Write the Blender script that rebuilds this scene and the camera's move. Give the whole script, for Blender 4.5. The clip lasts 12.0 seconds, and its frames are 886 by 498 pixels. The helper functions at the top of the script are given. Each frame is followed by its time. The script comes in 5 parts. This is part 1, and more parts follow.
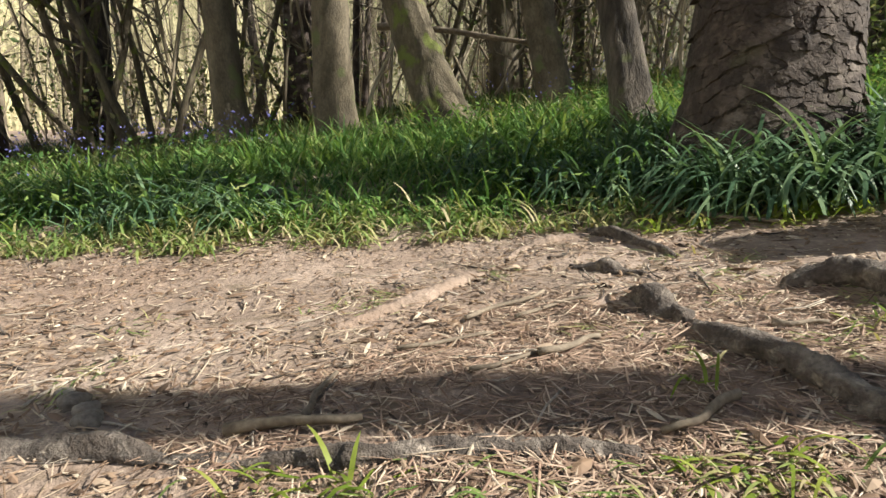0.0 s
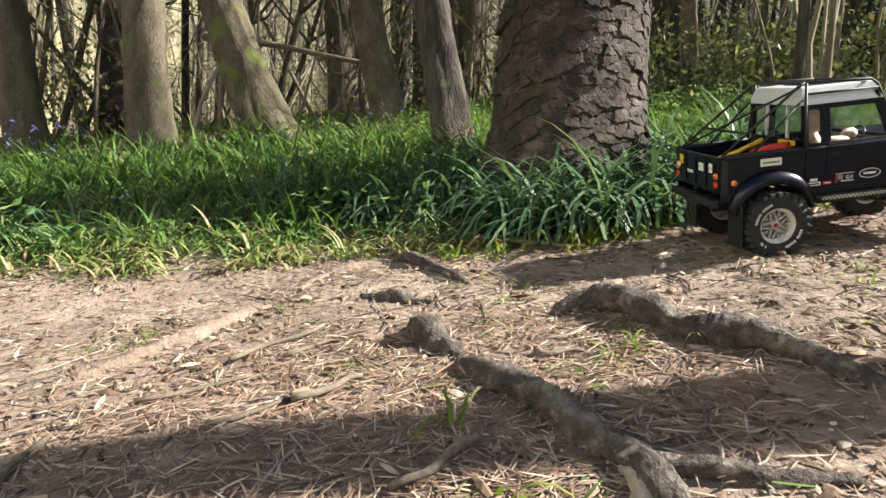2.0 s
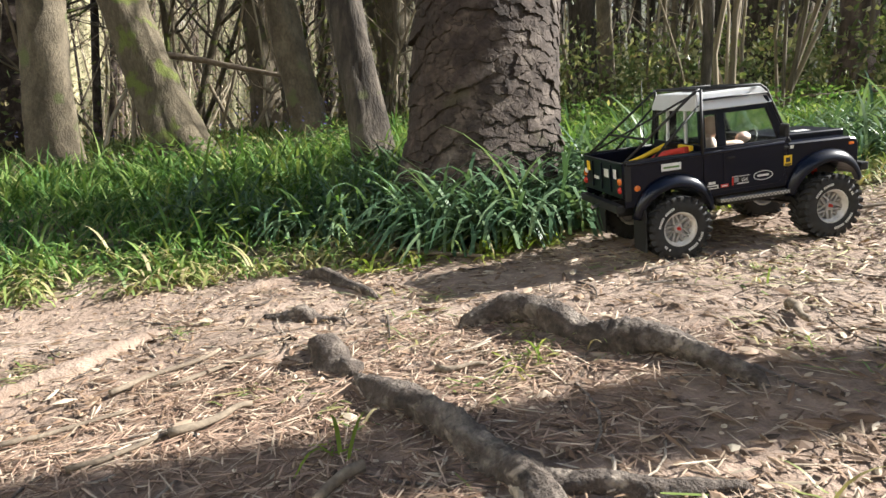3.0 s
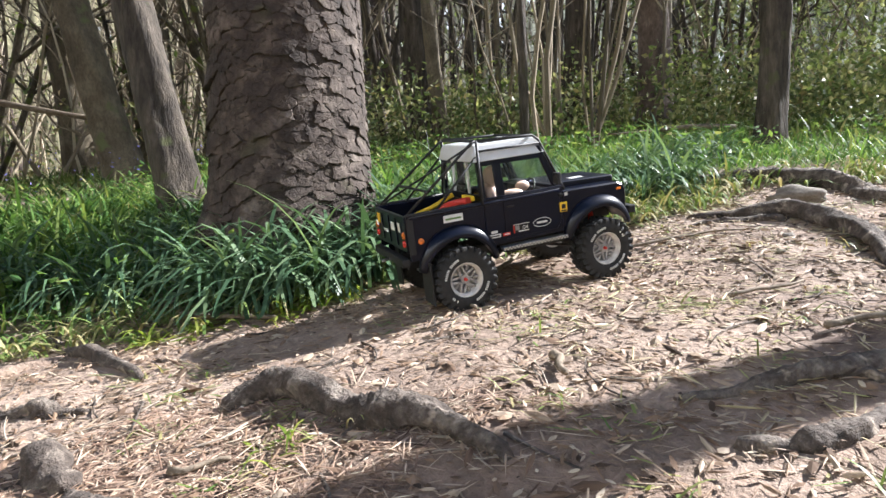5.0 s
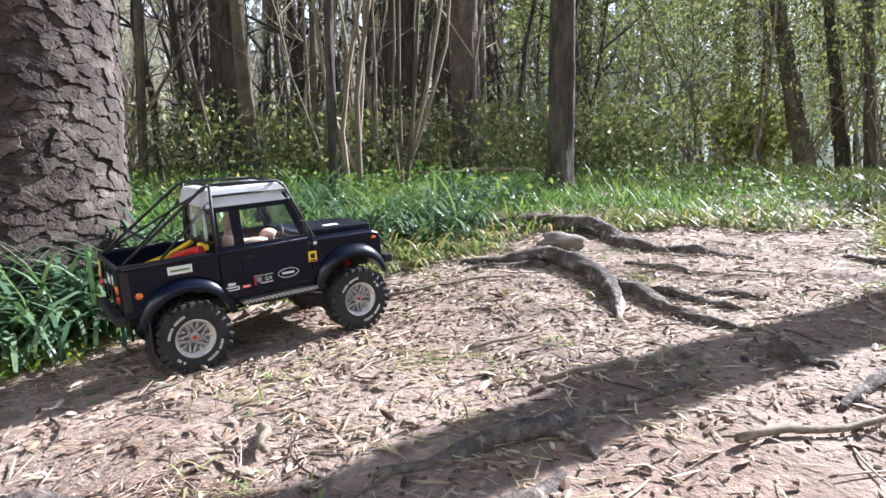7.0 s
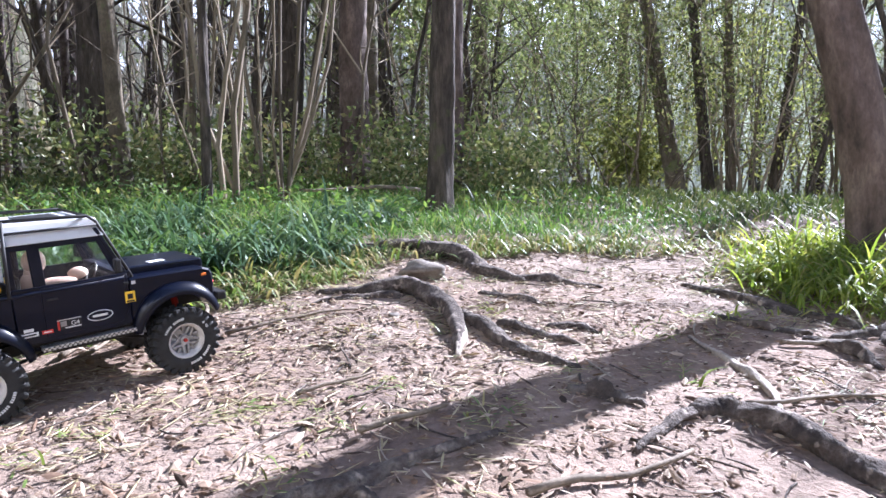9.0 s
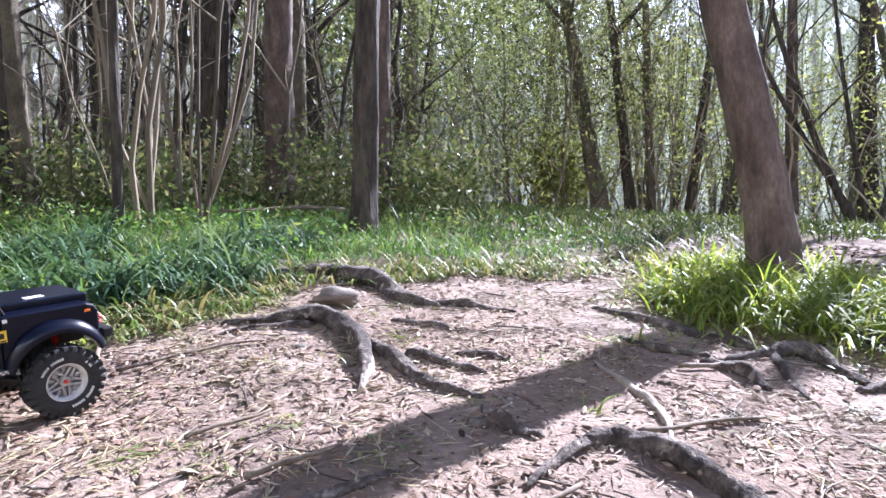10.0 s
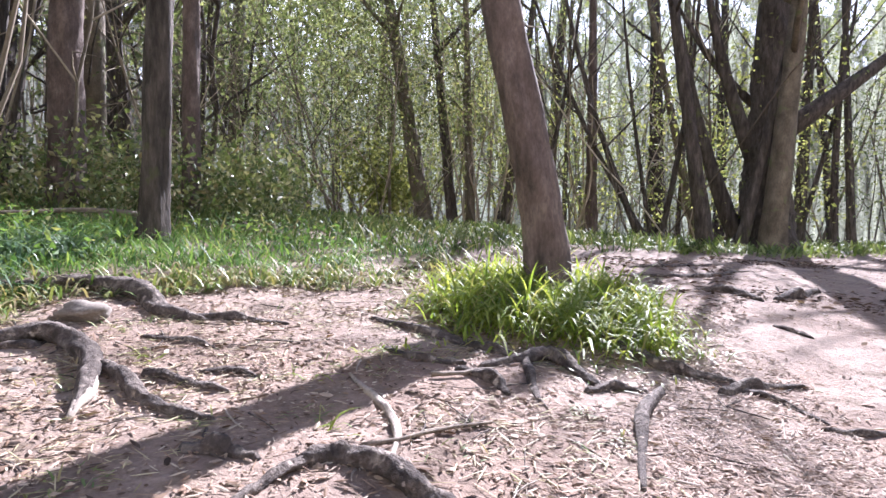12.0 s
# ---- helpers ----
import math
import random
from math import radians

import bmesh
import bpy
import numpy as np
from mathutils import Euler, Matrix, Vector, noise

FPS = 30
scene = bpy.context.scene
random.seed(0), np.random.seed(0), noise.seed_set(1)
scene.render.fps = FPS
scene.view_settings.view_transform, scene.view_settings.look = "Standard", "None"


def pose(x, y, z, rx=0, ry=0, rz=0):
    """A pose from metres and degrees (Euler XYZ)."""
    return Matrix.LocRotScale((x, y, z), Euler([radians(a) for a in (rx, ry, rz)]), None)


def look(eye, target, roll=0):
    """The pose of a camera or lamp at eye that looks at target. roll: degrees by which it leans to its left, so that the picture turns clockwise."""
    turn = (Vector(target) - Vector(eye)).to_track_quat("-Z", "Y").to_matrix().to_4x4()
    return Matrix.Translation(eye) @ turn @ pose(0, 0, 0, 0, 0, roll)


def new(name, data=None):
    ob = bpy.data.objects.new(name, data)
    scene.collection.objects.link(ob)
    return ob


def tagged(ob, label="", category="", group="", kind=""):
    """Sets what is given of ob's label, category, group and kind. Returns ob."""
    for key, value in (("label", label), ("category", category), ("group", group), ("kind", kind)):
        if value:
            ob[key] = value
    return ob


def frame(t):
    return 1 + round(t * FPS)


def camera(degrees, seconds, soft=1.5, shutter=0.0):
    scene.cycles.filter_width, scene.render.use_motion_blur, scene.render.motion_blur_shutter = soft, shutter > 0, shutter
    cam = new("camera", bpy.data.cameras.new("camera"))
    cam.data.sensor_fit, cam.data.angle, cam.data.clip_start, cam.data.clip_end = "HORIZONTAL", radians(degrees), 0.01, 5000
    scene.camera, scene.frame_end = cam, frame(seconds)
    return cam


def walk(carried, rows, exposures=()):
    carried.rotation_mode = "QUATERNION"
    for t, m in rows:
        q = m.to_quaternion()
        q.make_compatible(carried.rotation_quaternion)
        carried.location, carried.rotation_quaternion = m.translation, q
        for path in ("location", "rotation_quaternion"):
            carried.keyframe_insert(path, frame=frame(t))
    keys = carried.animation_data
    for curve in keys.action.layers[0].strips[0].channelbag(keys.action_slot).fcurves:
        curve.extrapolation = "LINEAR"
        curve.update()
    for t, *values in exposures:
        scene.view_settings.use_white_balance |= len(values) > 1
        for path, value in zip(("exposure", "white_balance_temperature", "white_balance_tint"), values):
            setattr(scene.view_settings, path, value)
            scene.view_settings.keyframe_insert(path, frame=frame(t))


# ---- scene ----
cam = camera(70.7, 12.0)
PATH = [
    (0, (-0.08, 0.028, 0.376), (0.129, 1.975, -0.032), -1.1),
    (0.5, (-0.053, 0.033, 0.379), (0.263, 1.968, -0.017), -0.8),
    (1, (-0.019, 0.042, 0.382), (0.408, 1.958, 0.003), -0.4),
    (1.5, (0.015, 0.049, 0.383), (0.539, 1.943, 0.013), 0.3),
    (2, (0.065, 0.064, 0.384), (0.727, 1.918, 0.032), 0.7),
    (2.5, (0.104, 0.075, 0.38), (0.888, 1.885, 0.049), -0.1),
    (2.7, (0.115, 0.076, 0.378), (0.93, 1.874, 0.054), -0.2),
    (4.3, (0.218, 0.058, 0.404), (1.258, 1.748, 0.157), -1.6),
    (4.5, (0.239, 0.056, 0.408), (1.334, 1.712, 0.168), -1.7),
    (5, (0.293, 0.052, 0.415), (1.526, 1.612, 0.203), -2.0),
    (5.5, (0.337, 0.045, 0.427), (1.679, 1.516, 0.24), -1.8),
    (6, (0.381, 0.026, 0.437), (1.816, 1.409, 0.278), -1.6),
    (6.5, (0.424, -0.002, 0.443), (1.942, 1.293, 0.302), -0.6),
    (7, (0.469, -0.028, 0.445), (2.069, 1.166, 0.32), -0.6),
    (7.5, (0.487, -0.054, 0.44), (2.127, 1.083, 0.317), 0.1),
    (7.7, (0.5, -0.061, 0.448), (2.159, 1.049, 0.32), 0.2),
    (9.3, (0.576, -0.143, 0.513), (2.365, 0.749, 0.437), -0.3),
    (9.5, (0.588, -0.153, 0.523), (2.392, 0.709, 0.457), -0.6),
    (10, (0.6, -0.183, 0.528), (2.455, 0.564, 0.488), -0.1),
    (10.5, (0.61, -0.206, 0.525), (2.496, 0.459, 0.498), 0.1),
    (11, (0.633, -0.261, 0.521), (2.557, 0.285, 0.504), 0.4),
    (11.5, (0.662, -0.32, 0.528), (2.62, 0.084, 0.513), 0.1),
    (12, (0.677, -0.371, 0.538), (2.661, -0.117, 0.523), 0.5),
]
walk(cam, [(t, look(eye, target, roll)) for t, eye, target, roll in PATH],
     exposures=[(0, 1.26, 6250, 7), (1, 1.42, 6230, 8), (2.7, 1.66, 6080, 9), (5.5, 1.88, 5620, 13), (7.5, 1.93, 5330, 17), (9.5, 2.02, 5130, 23), (12, 2.0, 5430, 26)])

# ---- world and sun: late-morning spring sun from ahead and to the right ----
SHADE = Vector((-0.967, 0.255, 0.0)).normalized()
ELEV = radians(36)
world = bpy.data.worlds.new("sky")
scene.world = world
world.use_nodes = True
wn = world.node_tree.nodes
sky = wn.new("ShaderNodeTexSky")
sky.sky_type, sky.sun_disc = "NISHITA", False
sky.sun_elevation, sky.sun_rotation = ELEV, math.atan2(-SHADE.x, -SHADE.y)
wn["Background"].inputs["Strength"].default_value = 0.05
world.node_tree.links.new(sky.outputs[0], wn["Background"].inputs["Color"])
sun_data = bpy.data.lights.new("sun", "SUN")
sun_data.energy, sun_data.angle, sun_data.color = 5.0, radians(0.6), (1.0, 0.93, 0.82)
sun = new("sun", sun_data)
sun.matrix_world = look((0, 0, 0), (SHADE.x * math.cos(ELEV), SHADE.y * math.cos(ELEV), -math.sin(ELEV)))

rng = np.random.default_rng(7)


# ---- materials ----
def nodes_of(name):
    m = bpy.data.materials.new(name)
    m.use_nodes = True
    nt = m.node_tree
    return m, nt, nt.nodes["Principled BSDF"]


def ramp(nt, source, stops):
    r = nt.nodes.new("ShaderNodeValToRGB")
    while len(r.color_ramp.elements) < len(stops):
        r.color_ramp.elements.new(0.5)
    for e, (p, c) in zip(r.color_ramp.elements, stops):
        e.position, e.color = p, (*c, 1)
    nt.links.new(source, r.inputs[0])
    return r.outputs[0]


def noisy(nt, scale, detail=4, rough=0.6, coords=None, stretch=(1, 1, 1)):
    tc = nt.nodes.new("ShaderNodeTexCoord")
    mp = nt.nodes.new("ShaderNodeMapping")
    mp.inputs["Scale"].default_value = stretch
    nt.links.new(tc.outputs["Object"], mp.inputs[0])
    n = nt.nodes.new("ShaderNodeTexNoise")
    n.inputs["Scale"].default_value, n.inputs["Detail"].default_value, n.inputs["Roughness"].default_value = scale, detail, rough
    nt.links.new(mp.outputs[0], n.inputs["Vector"])
    return n.outputs[0]


def mixed(nt, fac, a, b, mode="MIX"):
    x = nt.nodes.new("ShaderNodeMix")
    x.data_type, x.blend_type = "RGBA", mode
    if isinstance(fac, float):
        x.inputs[0].default_value = fac
    else:
        nt.links.new(fac, x.inputs[0])
    for i, v in ((6, a), (7, b)):
        if isinstance(v, tuple):
            x.inputs[i].default_value = (*v, 1)
        else:
            nt.links.new(v, x.inputs[i])
    return x.outputs[2]


def bumped(nt, bsdf, height, strength, distance):
    b = nt.nodes.new("ShaderNodeBump")
    b.inputs["Strength"].default_value, b.inputs["Distance"].default_value = strength, distance
    nt.links.new(height, b.inputs["Height"])
    nt.links.new(b.outputs[0], bsdf.inputs["Normal"])


def surface(name, stops, scale, rough=0.8, fine=None, bump=0.4, depth=0.004, stretch=(1, 1, 1), metal=0.0, spot=None):
    """Two scales of noise over a colour ramp, with relief."""
    m, nt, b = nodes_of(name)
    big = noisy(nt, scale, 5, 0.62, stretch=stretch)
    small = noisy(nt, fine or scale * 9, 4, 0.65, stretch=stretch)
    c = ramp(nt, big, stops)
    c = mixed(nt, 0.8, c, ramp(nt, small, [(0.3, (0.45, 0.45, 0.45)), (0.7, (1.0, 1.0, 1.0))]), "MULTIPLY")
    if spot:
        at, colour, sscale = spot
        c = mixed(nt, ramp(nt, noisy(nt, sscale, 3, 0.5), [(at, (0, 0, 0)), (at + 0.09, (1, 1, 1))]), c, colour)
    nt.links.new(c, b.inputs["Base Color"])
    b.inputs["Roughness"].default_value, b.inputs["Metallic"].default_value = rough, metal
    bumped(nt, b, small, bump, depth)
    return m


def islands(name, stops, rough=0.5, through_light=0.0, gloss=0.5):
    """Each blade, leaf or chip takes its own shade; thin ones let light through."""
    m, nt, b = nodes_of(name)
    g = nt.nodes.new("ShaderNodeNewGeometry")
    c = ramp(nt, g.outputs["Random Per Island"], stops)
    c = mixed(nt, 0.35, c, ramp(nt, noisy(nt, 60, 3), [(0.3, (0.55, 0.55, 0.5)), (0.7, (1.0, 1.0, 1.0))]), "MULTIPLY")
    nt.links.new(c, b.inputs["Base Color"])
    b.inputs["Roughness"].default_value = rough
    b.inputs["Specular IOR Level"].default_value = gloss
    if through_light:
        tr = nt.nodes.new("ShaderNodeBsdfTranslucent")
        nt.links.new(mixed(nt, 1.0, c, (1.0, 1.0, 0.6), "MULTIPLY"), tr.inputs["Color"])
        mx = nt.nodes.new("ShaderNodeMixShader")
        mx.inputs[0].default_value = through_light
        nt.links.new(b.outputs[0], mx.inputs[1])
        nt.links.new(tr.outputs[0], mx.inputs[2])
        nt.links.new(mx.outputs[0], nt.nodes["Material Output"].inputs["Surface"])
    return m


def plain(name, colour, rough=0.5, metal=0.0, grain=0.12, scale=60.0, coat=0.0):
    m, nt, b = nodes_of(name)
    n = noisy(nt, scale, 5)
    lo = tuple(v * (1 - grain) for v in colour)
    hi = tuple(min(1.0, v * (1 + grain)) for v in colour)
    nt.links.new(ramp(nt, n, [(0.3, lo), (0.7, hi)]), b.inputs["Base Color"])
    r = nt.nodes.new("ShaderNodeMapRange")
    r.inputs["To Min"].default_value, r.inputs["To Max"].default_value = max(0.02, rough - 0.1), min(1, rough + 0.12)
    nt.links.new(n, r.inputs[0])
    nt.links.new(r.outputs[0], b.inputs["Roughness"])
    b.inputs["Metallic"].default_value, b.inputs["Coat Weight"].default_value = metal, coat
    return m


M_SOIL = surface("trodden_soil", [(0.28, (0.20, 0.14, 0.108)), (0.45, (0.31, 0.228, 0.172)), (0.62, (0.44, 0.335, 0.262)), (0.8, (0.53, 0.425, 0.34))], 3.2, 0.95, 70, 1.0, 0.008, spot=(0.6, (0.17, 0.125, 0.085), 9))
_nt = M_SOIL.node_tree
_b = _nt.nodes["Principled BSDF"]
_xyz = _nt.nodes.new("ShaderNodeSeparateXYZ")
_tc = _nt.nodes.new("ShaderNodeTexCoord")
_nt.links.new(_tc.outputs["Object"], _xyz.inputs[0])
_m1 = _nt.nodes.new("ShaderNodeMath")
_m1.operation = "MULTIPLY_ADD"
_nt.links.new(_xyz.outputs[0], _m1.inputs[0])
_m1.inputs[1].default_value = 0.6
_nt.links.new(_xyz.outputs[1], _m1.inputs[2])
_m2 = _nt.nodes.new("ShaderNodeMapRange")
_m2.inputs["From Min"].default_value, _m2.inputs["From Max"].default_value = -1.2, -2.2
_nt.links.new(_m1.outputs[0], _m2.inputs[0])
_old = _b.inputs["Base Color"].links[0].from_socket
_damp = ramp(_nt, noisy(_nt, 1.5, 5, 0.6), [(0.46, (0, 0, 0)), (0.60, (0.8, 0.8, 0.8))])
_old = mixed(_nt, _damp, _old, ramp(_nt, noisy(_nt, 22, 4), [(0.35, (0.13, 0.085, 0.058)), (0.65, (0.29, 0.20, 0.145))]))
# Ground behind the view is darkened to cut light bounced onto shaded trunks.
_dark_behind = ramp(_nt, noisy(_nt, 6, 5), [(0.35, (0.05, 0.036, 0.024)), (0.65, (0.16, 0.11, 0.07))])
_nt.links.new(mixed(_nt, _m2.outputs[0], _old, _dark_behind), _b.inputs["Base Color"])
M_BARKGAP = surface("bark_cracks", [(0.3, (0.025, 0.018, 0.014)), (0.7, (0.08, 0.058, 0.045))], 18, 0.95, 110, 0.9, 0.004)
M_ROOT = surface("worn_root_bark", [(0.3, (0.045, 0.034, 0.027)), (0.5, (0.125, 0.098, 0.079)), (0.72, (0.33, 0.28, 0.232))], 26, 0.92, 120, 1.0, 0.010, spot=(0.62, (0.36, 0.30, 0.24), 34))
M_ROOTPALE = surface("bare_root_wood", [(0.3, (0.30, 0.25, 0.19)), (0.6, (0.48, 0.41, 0.33))], 16, 0.8, 120, 0.6, 0.003)
M_PINE = surface("plated_bark", [(0.28, (0.030, 0.021, 0.016)), (0.5, (0.080, 0.057, 0.044)), (0.72, (0.24, 0.195, 0.16))], 12, 0.9, 75, 1.0, 0.006, spot=(0.63, (0.10, 0.095, 0.045), 4))
_nt = M_PINE.node_tree
_b = _nt.nodes["Principled BSDF"]
_oi = _nt.nodes.new("ShaderNodeObjectInfo")
_old = _b.inputs["Base Color"].links[0].from_socket
_nt.links.new(mixed(_nt, 0.7, _old, ramp(_nt, _oi.outputs["Random"], [(0.0, (0.55, 0.5, 0.48)), (1.0, (1.0, 1.0, 1.0))]), "MULTIPLY"), _b.inputs["Base Color"])
M_CONIFER = surface("reddish_conifer_bark", [(0.3, (0.07, 0.05, 0.04)), (0.55, (0.17, 0.125, 0.10)), (0.75, (0.28, 0.215, 0.175))], 12, 0.92, 70, 1.0, 0.008, (1, 1, 0.45))
M_BARK = surface("smooth_bark", [(0.3, (0.085, 0.069, 0.045)), (0.55, (0.185, 0.15, 0.10)), (0.75, (0.29, 0.24, 0.165))], 9, 0.9, 80, 1.0, 0.009, (1, 1, 0.6), spot=(0.6, (0.13, 0.14, 0.06), 8))
M_BARKDARK = surface("dark_bark", [(0.3, (0.028, 0.022, 0.017)), (0.5, (0.085, 0.068, 0.052)), (0.72, (0.17, 0.14, 0.11))], 24, 0.95, 75, 1.0, 0.014, (1, 1, 0.22), spot=(0.64, (0.085, 0.095, 0.035), 7))
M_MOSSY = surface("mossy_bark", [(0.3, (0.060, 0.048, 0.030)), (0.55, (0.145, 0.117, 0.075)), (0.75, (0.235, 0.195, 0.13))], 14, 0.95, 80, 1.0, 0.012, (1, 1, 0.4), spot=(0.54, (0.12, 0.14, 0.03), 9))
M_STEM = islands("thin_stems", [(0.0, (0.09, 0.074, 0.052)), (0.4, (0.20, 0.165, 0.115)), (0.75, (0.33, 0.275, 0.195)), (1.0, (0.50, 0.44, 0.33))], 0.85, 0.0, 0.2)
M_GRASS = islands("strap_leaf_grass", [(0.0, (0.06, 0.13, 0.042)), (0.4, (0.12, 0.225, 0.060)), (0.72, (0.19, 0.305, 0.085)), (0.93, (0.31, 0.40, 0.125)), (1.0, (0.42, 0.40, 0.19))], 0.5, 0.42, 0.18)
# Yellow-green raised so the blades look lit from behind by the sun.
M_TUFT = islands("backlit_yellow_green_grass", [(0.0, (0.15, 0.23, 0.035)), (0.5, (0.28, 0.36, 0.06)), (0.9, (0.42, 0.46, 0.11)), (1.0, (0.52, 0.46, 0.20))], 0.5, 0.55, 0.25)
M_OLIVE = islands("olive_woodland_grass", [(0.0, (0.05, 0.085, 0.03)), (0.45, (0.10, 0.145, 0.045)), (0.8, (0.17, 0.21, 0.075)), (1.0, (0.32, 0.29, 0.16))], 0.55, 0.4, 0.25)
M_STRAP = islands("grey_green_strap_leaves", [(0.0, (0.06, 0.115, 0.062)), (0.5, (0.11, 0.19, 0.10)), (1.0, (0.20, 0.28, 0.15))], 0.45, 0.3, 0.28)
M_GRASSPALE = islands("trampled_grass", [(0.0, (0.11, 0.18, 0.045)), (0.4, (0.22, 0.29, 0.08)), (0.72, (0.36, 0.33, 0.145)), (1.0, (0.47, 0.39, 0.235))], 0.5, 0.3, 0.4)
M_LITTER = islands("litter_chips", [(0.0, (0.13, 0.08, 0.05)), (0.3, (0.30, 0.20, 0.13)), (0.6, (0.38, 0.285, 0.205)), (0.87, (0.48, 0.39, 0.295)), (1.0, (0.60, 0.52, 0.40))], 0.7, 0.1, 0.3)
M_STRAW = islands("pale_straw", [(0.0, (0.32, 0.26, 0.13)), (0.5, (0.48, 0.41, 0.24)), (0.85, (0.60, 0.54, 0.36)), (1.0, (0.42, 0.44, 0.16))], 0.6, 0.15, 0.35)
M_GLADE = islands("glade_grass", [(0.0, (0.10, 0.15, 0.04)), (0.5, (0.19, 0.26, 0.075)), (1.0, (0.34, 0.38, 0.15))], 0.55, 0.45, 0.25)
M_NEEDLE = islands("fallen_needles", [(0.0, (0.12, 0.072, 0.05)), (0.5, (0.29, 0.19, 0.135)), (0.85, (0.44, 0.32, 0.235)), (1.0, (0.60, 0.49, 0.37))], 0.7, 0.0, 0.3)
M_DEBRIS = islands("dark_debris", [(0.0, (0.05, 0.035, 0.025)), (0.5, (0.14, 0.09, 0.06)), (1.0, (0.24, 0.16, 0.11))], 0.9, 0.0, 0.2)
M_LEAF = islands("spring_leaves", [(0.0, (0.09, 0.12, 0.055)), (0.5, (0.18, 0.22, 0.105)), (1.0, (0.34, 0.37, 0.20))], 0.55, 0.55, 0.3)
M_HAZEL = islands("young_hazel_leaves", [(0.0, (0.13, 0.15, 0.055)), (0.5, (0.25, 0.275, 0.10)), (1.0, (0.40, 0.40, 0.18))], 0.55, 0.55, 0.25)
M_LEAFDRY = islands("bramble_leaves", [(0.0, (0.07, 0.11, 0.035)), (0.45, (0.16, 0.19, 0.07)), (0.75, (0.28, 0.25, 0.12)), (1.0, (0.42, 0.34, 0.20))], 0.5, 0.35, 0.35)
M_BRAMBLE = islands("glossy_bramble_leaves", [(0.0, (0.09, 0.13, 0.045)), (0.5, (0.20, 0.25, 0.095)), (0.85, (0.37, 0.38, 0.18)), (1.0, (0.52, 0.50, 0.34))], 0.45, 0.35, 0.3)
M_TWIGLEAF = islands("dull_spring_leaves", [(0.0, (0.07, 0.085, 0.045)), (0.5, (0.15, 0.165, 0.085)), (1.0, (0.30, 0.29, 0.17))], 0.6, 0.5, 0.2)
M_BLUE = islands("bluebell_petals", [(0.0, (0.12, 0.13, 0.42)), (1.0, (0.24, 0.22, 0.55))], 0.6, 0.3)
M_STICK = surface("dead_stick", [(0.3, (0.13, 0.097, 0.067)), (0.7, (0.33, 0.265, 0.19))], 25, 0.85, 150, 0.5, 0.002)
M_STONE = surface("dusty_stone", [(0.3, (0.16, 0.13, 0.105)), (0.7, (0.33, 0.29, 0.24))], 22, 0.9, 160, 0.6, 0.003)


# ---- shape helpers ----
def lattice(x, y, seed):
    h = np.sin(x * 127.1 + y * 311.7 + seed * 74.7) * 43758.5453
    return h - np.floor(h)


def vnoise(x, y, seed=0):
    xi, yi = np.floor(x), np.floor(y)
    u, v = x - xi, y - yi
    u, v = u * u * (3 - 2 * u), v * v * (3 - 2 * v)
    a, b = lattice(xi, yi, seed), lattice(xi + 1, yi, seed)
    c, d = lattice(xi, yi + 1, seed), lattice(xi + 1, yi + 1, seed)
    return (a * (1 - u) + b * u) * (1 - v) + (c * (1 - u) + d * u) * v - 0.5


def mesh_from(name, verts, faces, smooth=True):
    me = bpy.data.meshes.new(name)
    me.from_pydata(verts if isinstance(verts, list) else verts.tolist(), [], faces if isinstance(faces, list) else faces.tolist())
    if smooth:
        me.polygons.foreach_set("use_smooth", np.ones(len(me.polygons), bool))
    me.update()
    return me


def thing(name, verts, faces, material, label="", category="", group="", kind="", parent=None, smooth=True):
    me = mesh_from(name, verts, faces, smooth)
    me.materials.append(material)
    ob = new(name, me)
    if parent:
        ob.parent = parent
    return tagged(ob, label, category, group, kind)


def spline(points, steps):
    """Points on a Catmull-Rom curve."""
    p = np.array(points, float)
    p = np.vstack([2 * p[0] - p[1], p, 2 * p[-1] - p[-2]])
    out = []
    for i in range(1, len(p) - 2):
        for s in np.linspace(0, 1, steps, endpoint=False):
            a, b, c, d = p[i - 1], p[i], p[i + 1], p[i + 2]
            out.append(0.5 * (2 * b + (c - a) * s + (2 * a - 5 * b + 4 * c - d) * s * s + (3 * b - a - 3 * c + d) * s ** 3))
    out.append(p[-2])
    return np.array(out)


